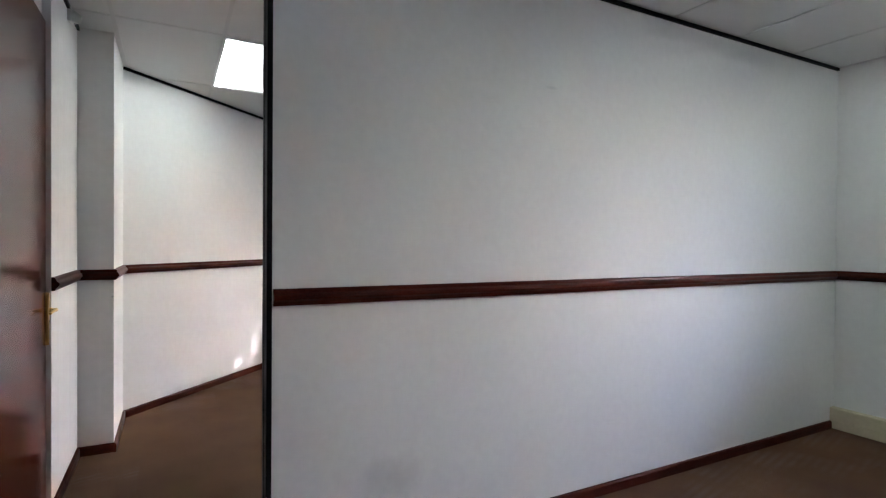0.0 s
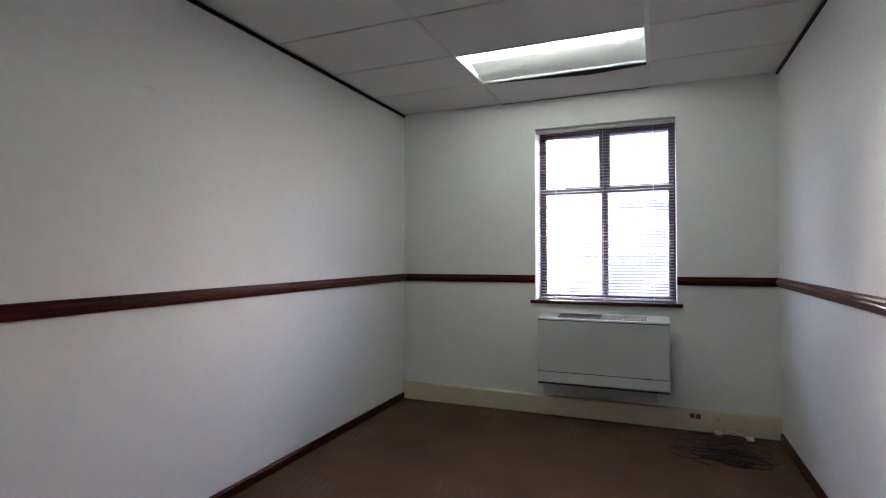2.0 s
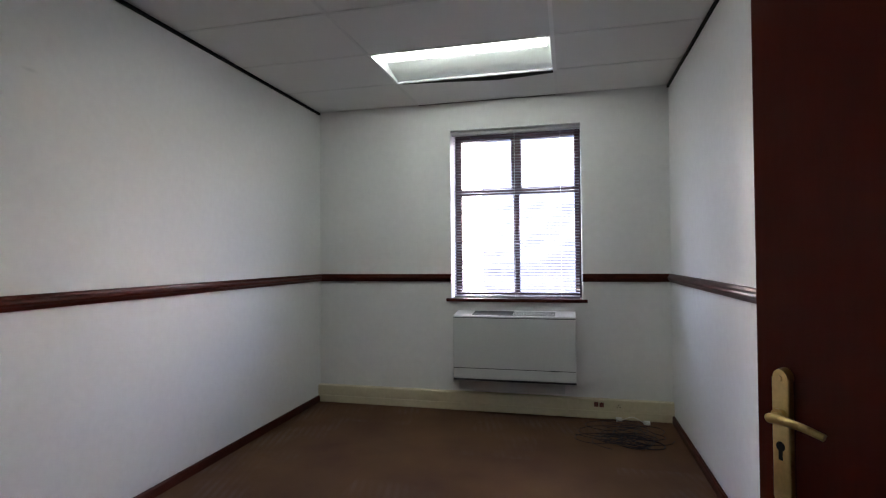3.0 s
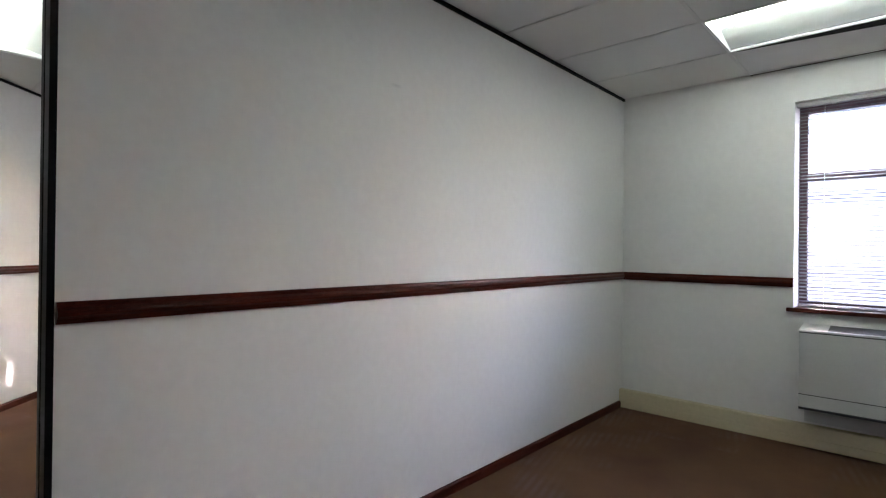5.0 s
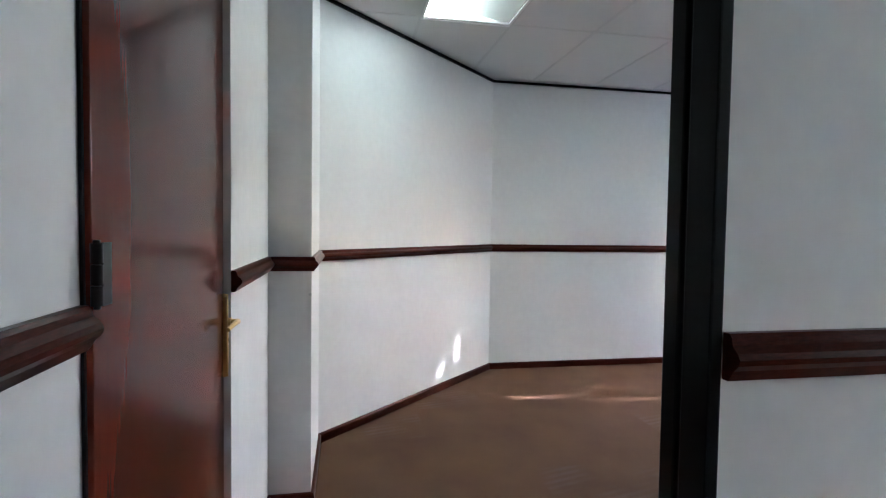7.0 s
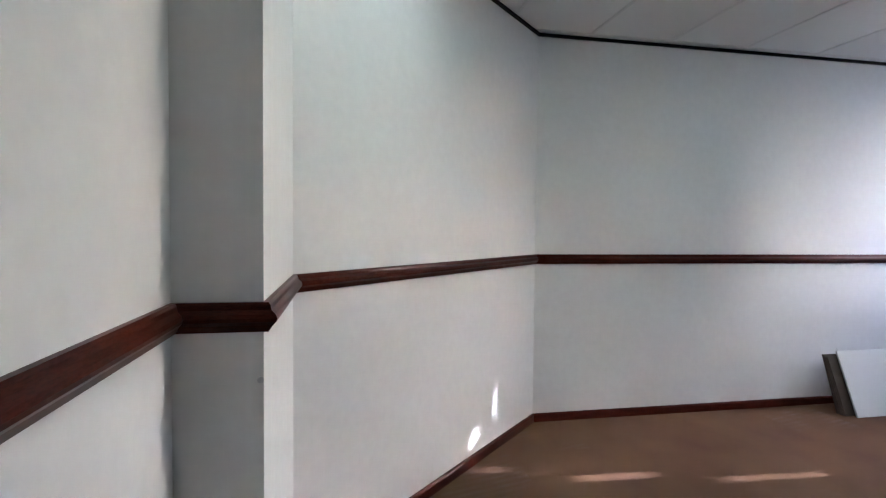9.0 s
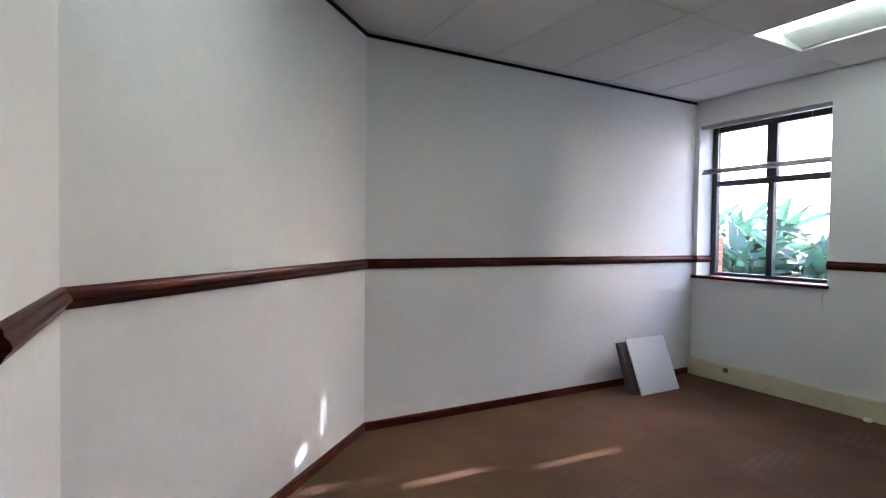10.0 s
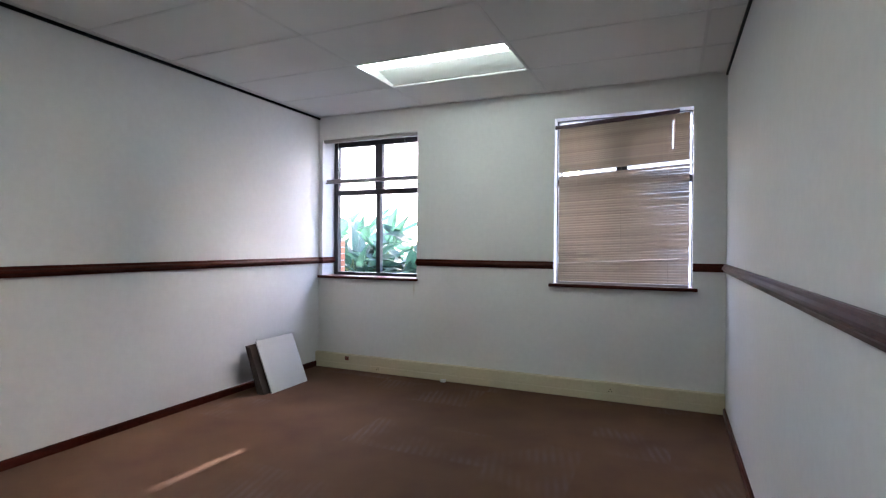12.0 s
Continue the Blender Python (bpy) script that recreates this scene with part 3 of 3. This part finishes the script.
# ---- blinds ----
def slat_mesh(name, width, tilt_a, tilt_b, mat, depth=0.025, n=12, slot=None):
    """A thin crowned slat along x, its tilt going from one angle to another, with a cord slot or none."""
    bm = bmesh.new()
    rows = []
    for t in sorted([i / n for i in range(n + 1)] + list(slot or ())):
        a = radians(tilt_a + (tilt_b - tilt_a) * t)
        ring = []
        for d, c in ((-0.5, 0.0), (-0.2, 0.0016), (0.2, 0.0016), (0.5, 0.0)):
            p = Vector((0, d * depth, c))
            ring.append(bm.verts.new((-width / 2 + width * t, p.y * math.cos(a) - p.z * math.sin(a), p.y * math.sin(a) + p.z * math.cos(a))))
        rows.append(ring)
    for a, b in zip(rows, rows[1:]):
        middle = (a[0].co.x + b[0].co.x) / 2 / width + 0.5
        for j in range(3):
            if not (slot and j == 1 and slot[0] < middle < slot[1]):
                bm.faces.new((a[j], a[j + 1], b[j + 1], b[j]))
    return mesh_of(name, bm, mat, True)


def blind(m, label):
    return thing("venetian_blind", m, label, "window blind")


# pale blind, slats open; the slat colour holds their backlit shade
wa = WIN_A[1] - WIN_A[0] - 0.03
bl = blind(Matrix.Translation(((WIN_A[0] + WIN_A[1]) / 2, AY + 0.085, 0.948)), "pale venetian blind lowered with its slats open, coloured dark as if backlit")
part("headrail", one_box(-wa / 2 - 0.012, wa / 2 + 0.012, -0.045, -0.012, 1.418, 1.446, bevel=0.003), BLIND_RAIL, bl, "pale metal headrail")
for sx in (-0.33, 0.33):
    part("bracket", one_box(sx - 0.015, sx + 0.015, -0.05, -0.03, 1.408, 1.438, bevel=0.003), BLIND_RAIL, bl)
sm = slat_mesh("slat", wa, 23, 23, SLAT_BACKLIT)
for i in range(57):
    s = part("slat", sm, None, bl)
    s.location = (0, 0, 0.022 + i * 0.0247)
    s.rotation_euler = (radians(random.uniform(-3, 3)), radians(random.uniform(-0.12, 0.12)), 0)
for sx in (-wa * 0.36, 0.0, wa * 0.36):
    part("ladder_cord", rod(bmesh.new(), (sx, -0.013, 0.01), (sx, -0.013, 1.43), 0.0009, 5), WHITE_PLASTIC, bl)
part("bottom_rail", one_box(-wa / 2, wa / 2, -0.013, 0.013, 0.001, 0.013, bevel=0.002), SLAT_BACKLIT, bl)

# raised blind, slats bunched up askew
wb = WIN_B1[1] - WIN_B1[0] - 0.02
bl = blind(Matrix.Translation(((WIN_B1[0] + WIN_B1[1]) / 2, BY + 0.05, 1.955)), "pale venetian blind pulled up with its slats bunched askew")
part("headrail", one_box(-wb / 2, wb / 2, -0.045, -0.01, 0.418, 0.45, bevel=0.003), BLIND_RAIL, bl, "pale metal headrail")
sm = slat_mesh("slat", wb, 3, -3, BLIND_RAIL)
for i in range(11):
    s = part("slat", sm, None, bl)
    s.location = (random.uniform(-0.004, 0.004), random.uniform(-0.004, 0.004), 0.005 + i * 0.0028)
    s.rotation_euler = (radians(random.uniform(-4, 4)), radians(random.uniform(-0.15, 0.15)), 0)
part("bottom_rail", one_box(-wb / 2, wb / 2, -0.013, 0.013, -0.012, 0.003, bevel=0.003), BLIND_RAIL, bl)
for sx in (-wb * 0.36, wb * 0.36):
    part("ladder_cord", rod(bmesh.new(), (sx, 0.0, 0.03), (sx, 0.0, 0.42), 0.001, 5), WHITE_PLASTIC, bl)

# beige blind, closed, hanging askew
wc = WIN_B2[1] - WIN_B2[0] - 0.055
bl = blind(Matrix.Translation(((WIN_B2[0] + WIN_B2[1]) / 2 + 0.003, BY + 0.045, 0.958)), "beige venetian blind closed and hanging askew")
hr = part("headrail", one_box(-wc / 2, wc / 2, -0.02, 0.012, 1.39, 1.42, bevel=0.003), BROWN_FRAME, bl, "dark headrail dipping at one end")
hr.rotation_euler = (0, radians(-3.1), 0)
closed = slat_mesh("slat", wc, 75, 70, SLAT_BEIGE)
loose = slat_mesh("slat", wc, 74, 58, SLAT_BEIGE)
slotted = slat_mesh("slat", wc, 74, 68, SLAT_BEIGE, slot=(0.875, 0.886))
z, i = 1.382, 0
while z > 0.03:
    gap_here = i == 22
    s = part("slat", loose if z < 0.95 else slotted if 2 < i < 17 else closed, None, bl)
    tilt = -3.0 if i < 22 else -3.2 if i < 24 else -2.4 if z > 0.3 else -9.0 * max(0.0, z - 0.03)
    s.location = (random.uniform(-0.003, 0.003), random.uniform(-0.002, 0.002), z)
    s.rotation_euler = (radians(random.uniform(-1.0, 1.0)), radians(tilt + random.uniform(-0.12, 0.12)), 0)
    z -= 0.052 if gap_here else 0.0165 if i < 22 else 0.0215
    i += 1
br = part("bottom_rail", one_box(-wc / 2, wc / 2, -0.016, 0.014, 0.002, 0.03, bevel=0.004), BLIND_RAIL, bl)
st = part("loose_slat", slat_mesh("slat", wc, 30, 15, SLAT_BEIGE), None, bl, "loose beige slat slipped across the others")
st.location, st.rotation_euler = (0, -0.02, 0.215), (0, radians(-3.3), 0)
for sx in (-wc * 0.35, 0.0, wc * 0.35):
    part("ladder_cord", rod(bmesh.new(), (sx, -0.015, 0.02), (sx, -0.015, 1.39), 0.001, 5), SLAT_BEIGE, bl)

# ---- fan coil ----
fc = thing("fan_coil_unit", Matrix.Translation((1.79, AY, 0)), "grey-white wall fan coil unit mounted under the window", "fan coil unit")
part("body", one_box(-0.486, 0.486, -0.215, -0.0, 0.305, 0.812, bevel=0.006), UNIT, fc)
part("front_panel", one_box(-0.488, 0.488, -0.229, -0.214, 0.402, 0.806, bevel=0.004), UNIT, fc)
part("lower_panel", one_box(-0.488, 0.488, -0.229, -0.214, 0.318, 0.398, bevel=0.003), UNIT, fc)
part("bottom_strip", one_box(-0.488, 0.488, -0.226, -0.05, 0.3, 0.314), GRILLE, fc, "dark lower edge")
part("gap_strip", one_box(-0.487, 0.487, -0.2275, -0.2, 0.8055, 0.8125), GRILLE, fc)
part("seam", one_box(-0.487, 0.487, -0.2275, -0.2, 0.3965, 0.4035), GRILLE, fc)
part("badge", one_box(0.3, 0.355, -0.2315, -0.228, 0.396, 0.404), GRILLE, fc)
top = part("top_panel", one_box(-0.488, 0.488, -0.228, -0.004, -0.007, 0.007, bevel=0.003), UNIT_TOP, fc)
top.matrix_basis = Matrix.Translation((0, -0.228, 0.817)) @ Matrix.Rotation(radians(6.5), 4, "X") @ Matrix.Translation((0, 0.228, 0))
part("outlet", one_box(-0.335, 0.33, -0.2, -0.04, 0.006, 0.009), GRILLE, top, "dark air outlet")
for i in range(9):
    y = -0.195 + i * 0.0166
    part("louvre", one_box(-0.005, 0.33, y, y + 0.004, 0.007, 0.013), UNIT_TOP, top)
part("plinth", one_box(-0.475, 0.4, -0.075, -0.0, 0.186, 0.306, bevel=0.004), UNIT, fc, "recessed pipe cover below the unit")


# ---- sockets and small things ----
def socket(m, mat, label, w=0.05, h=0.05):
    s = thing("power_socket", m, label, "socket")
    part("face_plate", one_box(-w / 2, w / 2, -0.006, 0, 0, h, bevel=0.002), mat, s)
    bm = bmesh.new()
    for dx, dz in ((-0.011, 0.018), (0.011, 0.018), (0, 0.034)):
        rod(bm, (dx, -0.0072, h * 0 + dz), (dx, -0.0055, dz), 0.0042, 10)
    part("pin_holes", bm, DARK, s)
    return s


yt = AY - 0.053
s1 = socket(Matrix.Translation((2.43, yt, 0.098)), RED, "red power socket set in the cream trunking", 0.034, 0.036)
copy_thing(s1, Matrix.Translation((2.471, yt, 0.096)))
socket(Matrix.Translation((2.6, yt, 0.085)), BEIGE, "cream power socket set in the trunking")
socket(Matrix.Translation((-3.573, BY - 0.053, 0.098)), RED, "small red power socket set in the cream trunking", 0.045, 0.04)
socket(Matrix.Translation((-0.965, BY - 0.053, 0.07)), BEIGE, "cream power socket set in the trunking", 0.07, 0.06)
socket(Matrix.Translation((-3.2, BY - 0.053, 0.02)), BEIGE, "cream power socket set in the trunking", 0.05, 0.05)


def plug(m, label):
    p = thing("plug_adapter", m, label, "plug")
    part("body", one_box(-0.026, 0.026, -0.042, 0.0, 0.0, 0.036, bevel=0.007), WHITE_PLASTIC, p)
    part("collar", rod(bmesh.new(), (0, -0.055, 0.018), (0, -0.04, 0.018), 0.008), WHITE_PLASTIC, p)
    return p


p1 = plug(Matrix.Translation((2.6, yt - 0.001, 0.0)), "white plug adapter on the carpet by the trunking")
for ob in p1.children:
    ob.scale = (0.9, 0.9, 0.7)
copy_thing(p1, Matrix.Translation((2.8, yt - 0.05, 0.0)))
tagged(copy_thing(p1, Matrix.Translation((-2.476, BY - 0.055, 0.0))), "white plug adapter standing against the cream trunking")

# heap of loose cables
heap = thing("cable_heap", Matrix.Translation((2.7, 3.58, 0)), "tangled dark computer cables lying on the carpet", "cables")
rnd = random.Random(11)
for c in range(12):
    cu = bpy.data.curves.new("cable", "CURVE")
    cu.dimensions, cu.bevel_depth, cu.bevel_resolution = "3D", 0.0023, 2
    sp = cu.splines.new("NURBS")
    n = 26
    sp.points.add(n - 1)
    cx, cy, r = rnd.uniform(-0.2, 0.18), rnd.uniform(-0.16, 0.13), rnd.uniform(0.05, 0.15)
    ph, turns = rnd.uniform(0, 6.3), rnd.uniform(0.7, 2.4)
    for i in range(n):
        a = ph + turns * 6.283 * i / n
        rr = r * (1 + 0.6 * math.sin(a * 1.7 + c)) * (1.6 if i < 3 and c % 3 == 0 else 1)
        sp.points[i].co = (cx + 1.25 * rr * math.cos(a), cy + rr * math.sin(a), 0.004 + 0.0012 * c + 0.007 * math.sin(a * 2 + c) ** 2, 1)
    sp.use_endpoint_u, sp.order_u = True, 4
    cu.materials.append(CABLE)
    tmp = new("cable", cu)
    me = bpy.data.meshes.new_from_object(tmp.evaluated_get(bpy.context.evaluated_depsgraph_get()))
    bpy.data.objects.remove(tmp)
    bpy.data.curves.remove(cu)
    part("cable", me, None, heap)

# white lead from the plug to the far adapter
bm, last = bmesh.new(), None
for i in range(25):
    t = i / 24
    here = Vector((2.6 + 0.2 * t, AY - 0.09 - 0.03 * math.sin(3.1 * t) - 0.03 * t, 0.013 + 0.05 * math.sin(math.pi * t) ** 2 * (1 - 0.4 * t)))
    if last:
        rod(bm, last, here, 0.0032, 8)
    last = here
lead = thing("white_cable", Matrix.Identity(4), "thin white lead looping from a plug along the trunking", "cable")
part("sheath", bm, WHITE_PLASTIC, lead, smooth=True)

# leaning boards
bd = thing("ceiling_board_offcut", Matrix.Translation((-3.657, 3.385, 0)) @ Matrix.Rotation(radians(-22.6), 4, "Y"),
           "white square ceiling board leaning on brown boards", "board")
part("panel", one_box(-0.012, 0.0, -0.238, 0.238, 0.0, 0.478, bevel=0.0015), BOARD, bd)
part("nail", rod(bmesh.new(), (-0.006, -0.22, 0.477), (-0.008, -0.222, 0.498), 0.0016, 6), STEEL, bd, "thin nail sticking out of the edge")
stack = thing("hardboard_stack", Matrix.Translation((-3.68, 3.27, 0)), "stack of brown hardboard sheets leaning on the wall", "boards")
for i in range(5):
    sheet = part("sheet", one_box(-0.0125, 0.0, -0.185 - 0.004 * (i % 3), 0.21, 0.002, 0.43 - 0.006 * (i % 2), bevel=0.001), BROWN_BOARD, stack)
    sheet.matrix_basis = Matrix.Translation((-0.013 - 0.0145 * i, 0, 0)) @ Matrix.Rotation(radians(-22.4 + 0.9 * i), 4, "Y")

# sensor and screw
se = thing("motion_sensor", Matrix.Translation((-1.5, SB, 2.56)), "small white motion sensor near the ceiling", "sensor")
part("base", one_box(-0.03, 0.03, 0, 0.02, 0.0, 0.08, bevel=0.006), WHITE_PLASTIC, se)
bm = rod(bmesh.new(), (0, 0.02, 0.035), (0, 0.06, 0.02), 0.036, 20, 0.022)
part("lens", bm, WHITE_PLASTIC, se, "rounded lens", smooth=True)
sc = thing("wall_screw", Matrix.Translation((-1.822, -0.667, 0.986)), "old screw sticking out of the pier edge", "screw")
bm = rod(bmesh.new(), (0, 0, 0), (0.016, 0.004, 0), 0.0035, 8)
rod(bm, (0.014, 0.0035, 0), (0.018, 0.0045, 0), 0.0075, 12)
part("shank", bm, STEEL, sc)

# ---- outside ----
structure("ground", one_box(-400, 400, -400, 600, -0.35, -0.25), GROUND, "pale concrete yard outside the windows", "ground")
# unseen board screen, added to block the sun except for chosen patches
MASK_BOARD = material("sun_mask_board", (0.3, 0.26, 0.22), 0.85, var=0.2, scale=4, fine=60, stretch=(8, 8, 0.5), bump=0.3, bump_scale=60)
fence = tagged(new("garden_fence"), "tall unseen board screen with slits that shape the sun patches", "fence", kind="structure")
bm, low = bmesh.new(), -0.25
# each slit lets one sun patch through to the floor or wall
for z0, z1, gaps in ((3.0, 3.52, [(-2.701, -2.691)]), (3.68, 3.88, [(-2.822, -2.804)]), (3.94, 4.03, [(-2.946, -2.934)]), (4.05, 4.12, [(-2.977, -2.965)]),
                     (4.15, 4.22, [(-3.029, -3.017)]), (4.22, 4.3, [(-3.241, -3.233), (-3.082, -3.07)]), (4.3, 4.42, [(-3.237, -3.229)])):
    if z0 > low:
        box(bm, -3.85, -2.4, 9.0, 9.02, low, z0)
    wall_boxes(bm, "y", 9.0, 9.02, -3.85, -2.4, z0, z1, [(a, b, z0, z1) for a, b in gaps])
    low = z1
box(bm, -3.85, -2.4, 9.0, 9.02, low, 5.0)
part("boarding", bm, MASK_BOARD, fence)
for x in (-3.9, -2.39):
    part("post", one_box(x, x + 0.09, 9.02, 9.11, -0.25, 5.05, bevel=0.006), MASK_BOARD, fence)
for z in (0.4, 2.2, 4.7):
    part("rail", one_box(-3.81, -2.39, 9.021, 9.06, z, z + 0.07, bevel=0.004), MASK_BOARD, fence)

# the building across the yard, sized to keep sun and frontal daylight off window_1
house = tagged(new("neighbour_building"), "plain two-storey building across the paved yard, sized to shade a window", "building", kind="structure")
HW = [(1.2, 2.0, 3.75, 4.5), (2.9, 3.7, 3.75, 4.5)]
bm = bmesh.new()
wall_boxes(bm, "y", 9.0, 9.25, 0.7, 4.2, -0.25, 5.6, HW)
box(bm, 0.7, 0.95, 9.25, 13.0, -0.25, 5.6)
box(bm, 3.95, 4.2, 9.25, 13.0, -0.25, 5.6)
box(bm, 0.95, 3.95, 12.75, 13.0, -0.25, 5.6)
part("wall", bm, OUTER, house)
part("roof", one_box(0.5, 4.4, 8.8, 13.2, 5.6, 5.75), OUTER, house, "flat concrete roof")
for x0, x1, z0, z1 in HW:
    w = part("window", one_box(x0, x1, 9.12, 9.14, z0, z1), GLASS, house, "glazed window")
    bm = bmesh.new()
    for a, b, c, d in ((x0, x0 + 0.05, z0, z1), (x1 - 0.05, x1, z0, z1), (x0 + 0.05, x1 - 0.05, z0, z0 + 0.05), (x0 + 0.05, x1 - 0.05, z1 - 0.05, z1), ((x0 + x1) / 2 - 0.025, (x0 + x1) / 2 + 0.025, z0 + 0.05, z1 - 0.05)):
        box(bm, a, b, 9.1, 9.16, c, d)
    part("frame", bm, BROWN_FRAME, w)
# added wall, out of view, that stops direct sun at window_3
sun_block = tagged(new("garden_wall"), "tall unseen plastered wall added to keep the sun off the beige blind", "wall", kind="structure")
part("panel", one_box(-2.0, 0.1, 9.0, 9.2, -0.25, 5.0), OUTER, sun_block)
part("coping", one_box(-2.04, 0.14, 8.97, 9.23, 5.0, 5.06, bevel=0.01), OUTER, sun_block)

# brick pier beside the garden window
pier = tagged(new("brick_pier"), "low pier of orange face bricks outside the window", "brick pier", kind="structure")
MORTAR = material("pale_mortar", (0.45, 0.42, 0.38), 0.9, var=0.1, scale=20, bump=0.3, bump_scale=120)
part("core", one_box(-4.335, -4.015, 4.525, 4.745, -0.25, 1.36), MORTAR, pier)
for wide in (True, False):
    me = mesh_of("brick", one_box(-0.11 if wide else -0.053, 0.11 if wide else 0.053, -0.053 if wide else -0.11, 0.053 if wide else 0.11, 0, 0.065, bevel=0.004, seg=1), BRICK)
    for c in range(21):
        if (c % 2 == 0) == wide:
            for a, b in (((-4.23, 4.575), (-4.23, 4.695)) if wide else ((-4.287, 4.635), (-4.17, 4.635))):
                br = part("brick", me, None, pier)
                br.location = (a, b, -0.25 + c * 0.076)
            br = part("brick", me, None, pier)
            br.location = (-4.063, 4.635, -0.25 + c * 0.076)
            br.rotation_euler = (0, 0, radians(90) if wide else 0)


def leaf_mesh(length, width, droop, fold):
    """A paddle-shaped leaf with a folded midrib, arching along +x."""
    bm = bmesh.new()
    n, rows = 9, []
    for i in range(n + 1):
        t = i / n
        w = width * (math.sin(math.pi * min(1, t * 1.02) ** 0.8) ** 0.75) * 0.5 + 0.002
        x, z = length * t * (1 - 0.15 * droop * t), -droop * length * 0.35 * t * t
        rows.append([bm.verts.new((x, s * w, z + fold * abs(s) * w + 0.012 * math.sin(9 * t + s * 2) * abs(s))) for s in (-1, -0.5, 0, 0.5, 1)])
    for a, b in zip(rows, rows[1:]):
        for j in range(4):
            bm.faces.new((a[j], a[j + 1], b[j + 1], b[j]))
    return mesh_of("leaf", bm, LEAF, True)


LEAVES = [leaf_mesh(0.74, 0.145, 0.6, 0.4), leaf_mesh(0.66, 0.13, 0.9, 0.3), leaf_mesh(0.84, 0.15, 0.45, 0.5), leaf_mesh(0.6, 0.14, 1.2, 0.25)]


def plant(x, y, n, tall, seed):
    rnd = random.Random(seed)
    p = thing("broadleaf_plant", Matrix.Translation((x, y, -0.25)), "dense garden plant with long paddle-shaped green leaves", "plant", "plants outside the window")
    for i in range(n):
        a = rnd.uniform(0, 6.283)
        h = tall * rnd.uniform(0.4, 1.0)
        lean = rnd.uniform(0.08, 0.35)
        tip = Vector((math.cos(a) * lean, math.sin(a) * lean, h))
        part("stalk", rod(bmesh.new(), (0.08 * math.cos(a), 0.08 * math.sin(a), 0), tip, 0.014, 6, 0.008), STEM, p)
        up = rnd.uniform(-58, 5)
        lf = part("leaf", LEAVES[i % 4], None, p)
        lf.matrix_basis = Matrix.Translation(tip) @ Euler((radians(rnd.uniform(-50, 50)), radians(up), a + rnd.uniform(-0.6, 0.6))).to_matrix().to_4x4()
    return p


for i, (x, y, n, tall) in enumerate([(-4.2, 5.5, 26, 1.25), (-4.9, 5.9, 28, 1.35), (-5.5, 6.3, 28, 1.4), (-4.6, 6.6, 28, 1.45), (-3.6, 5.6, 24, 1.2),
                                     (-5.3, 7.2, 28, 1.6), (-6.2, 6.9, 28, 1.55), (-6.0, 7.9, 26, 1.65), (-3.9, 6.4, 26, 1.4)]):
    plant(x, y, n + 24, tall + 0.16, 20 + i)
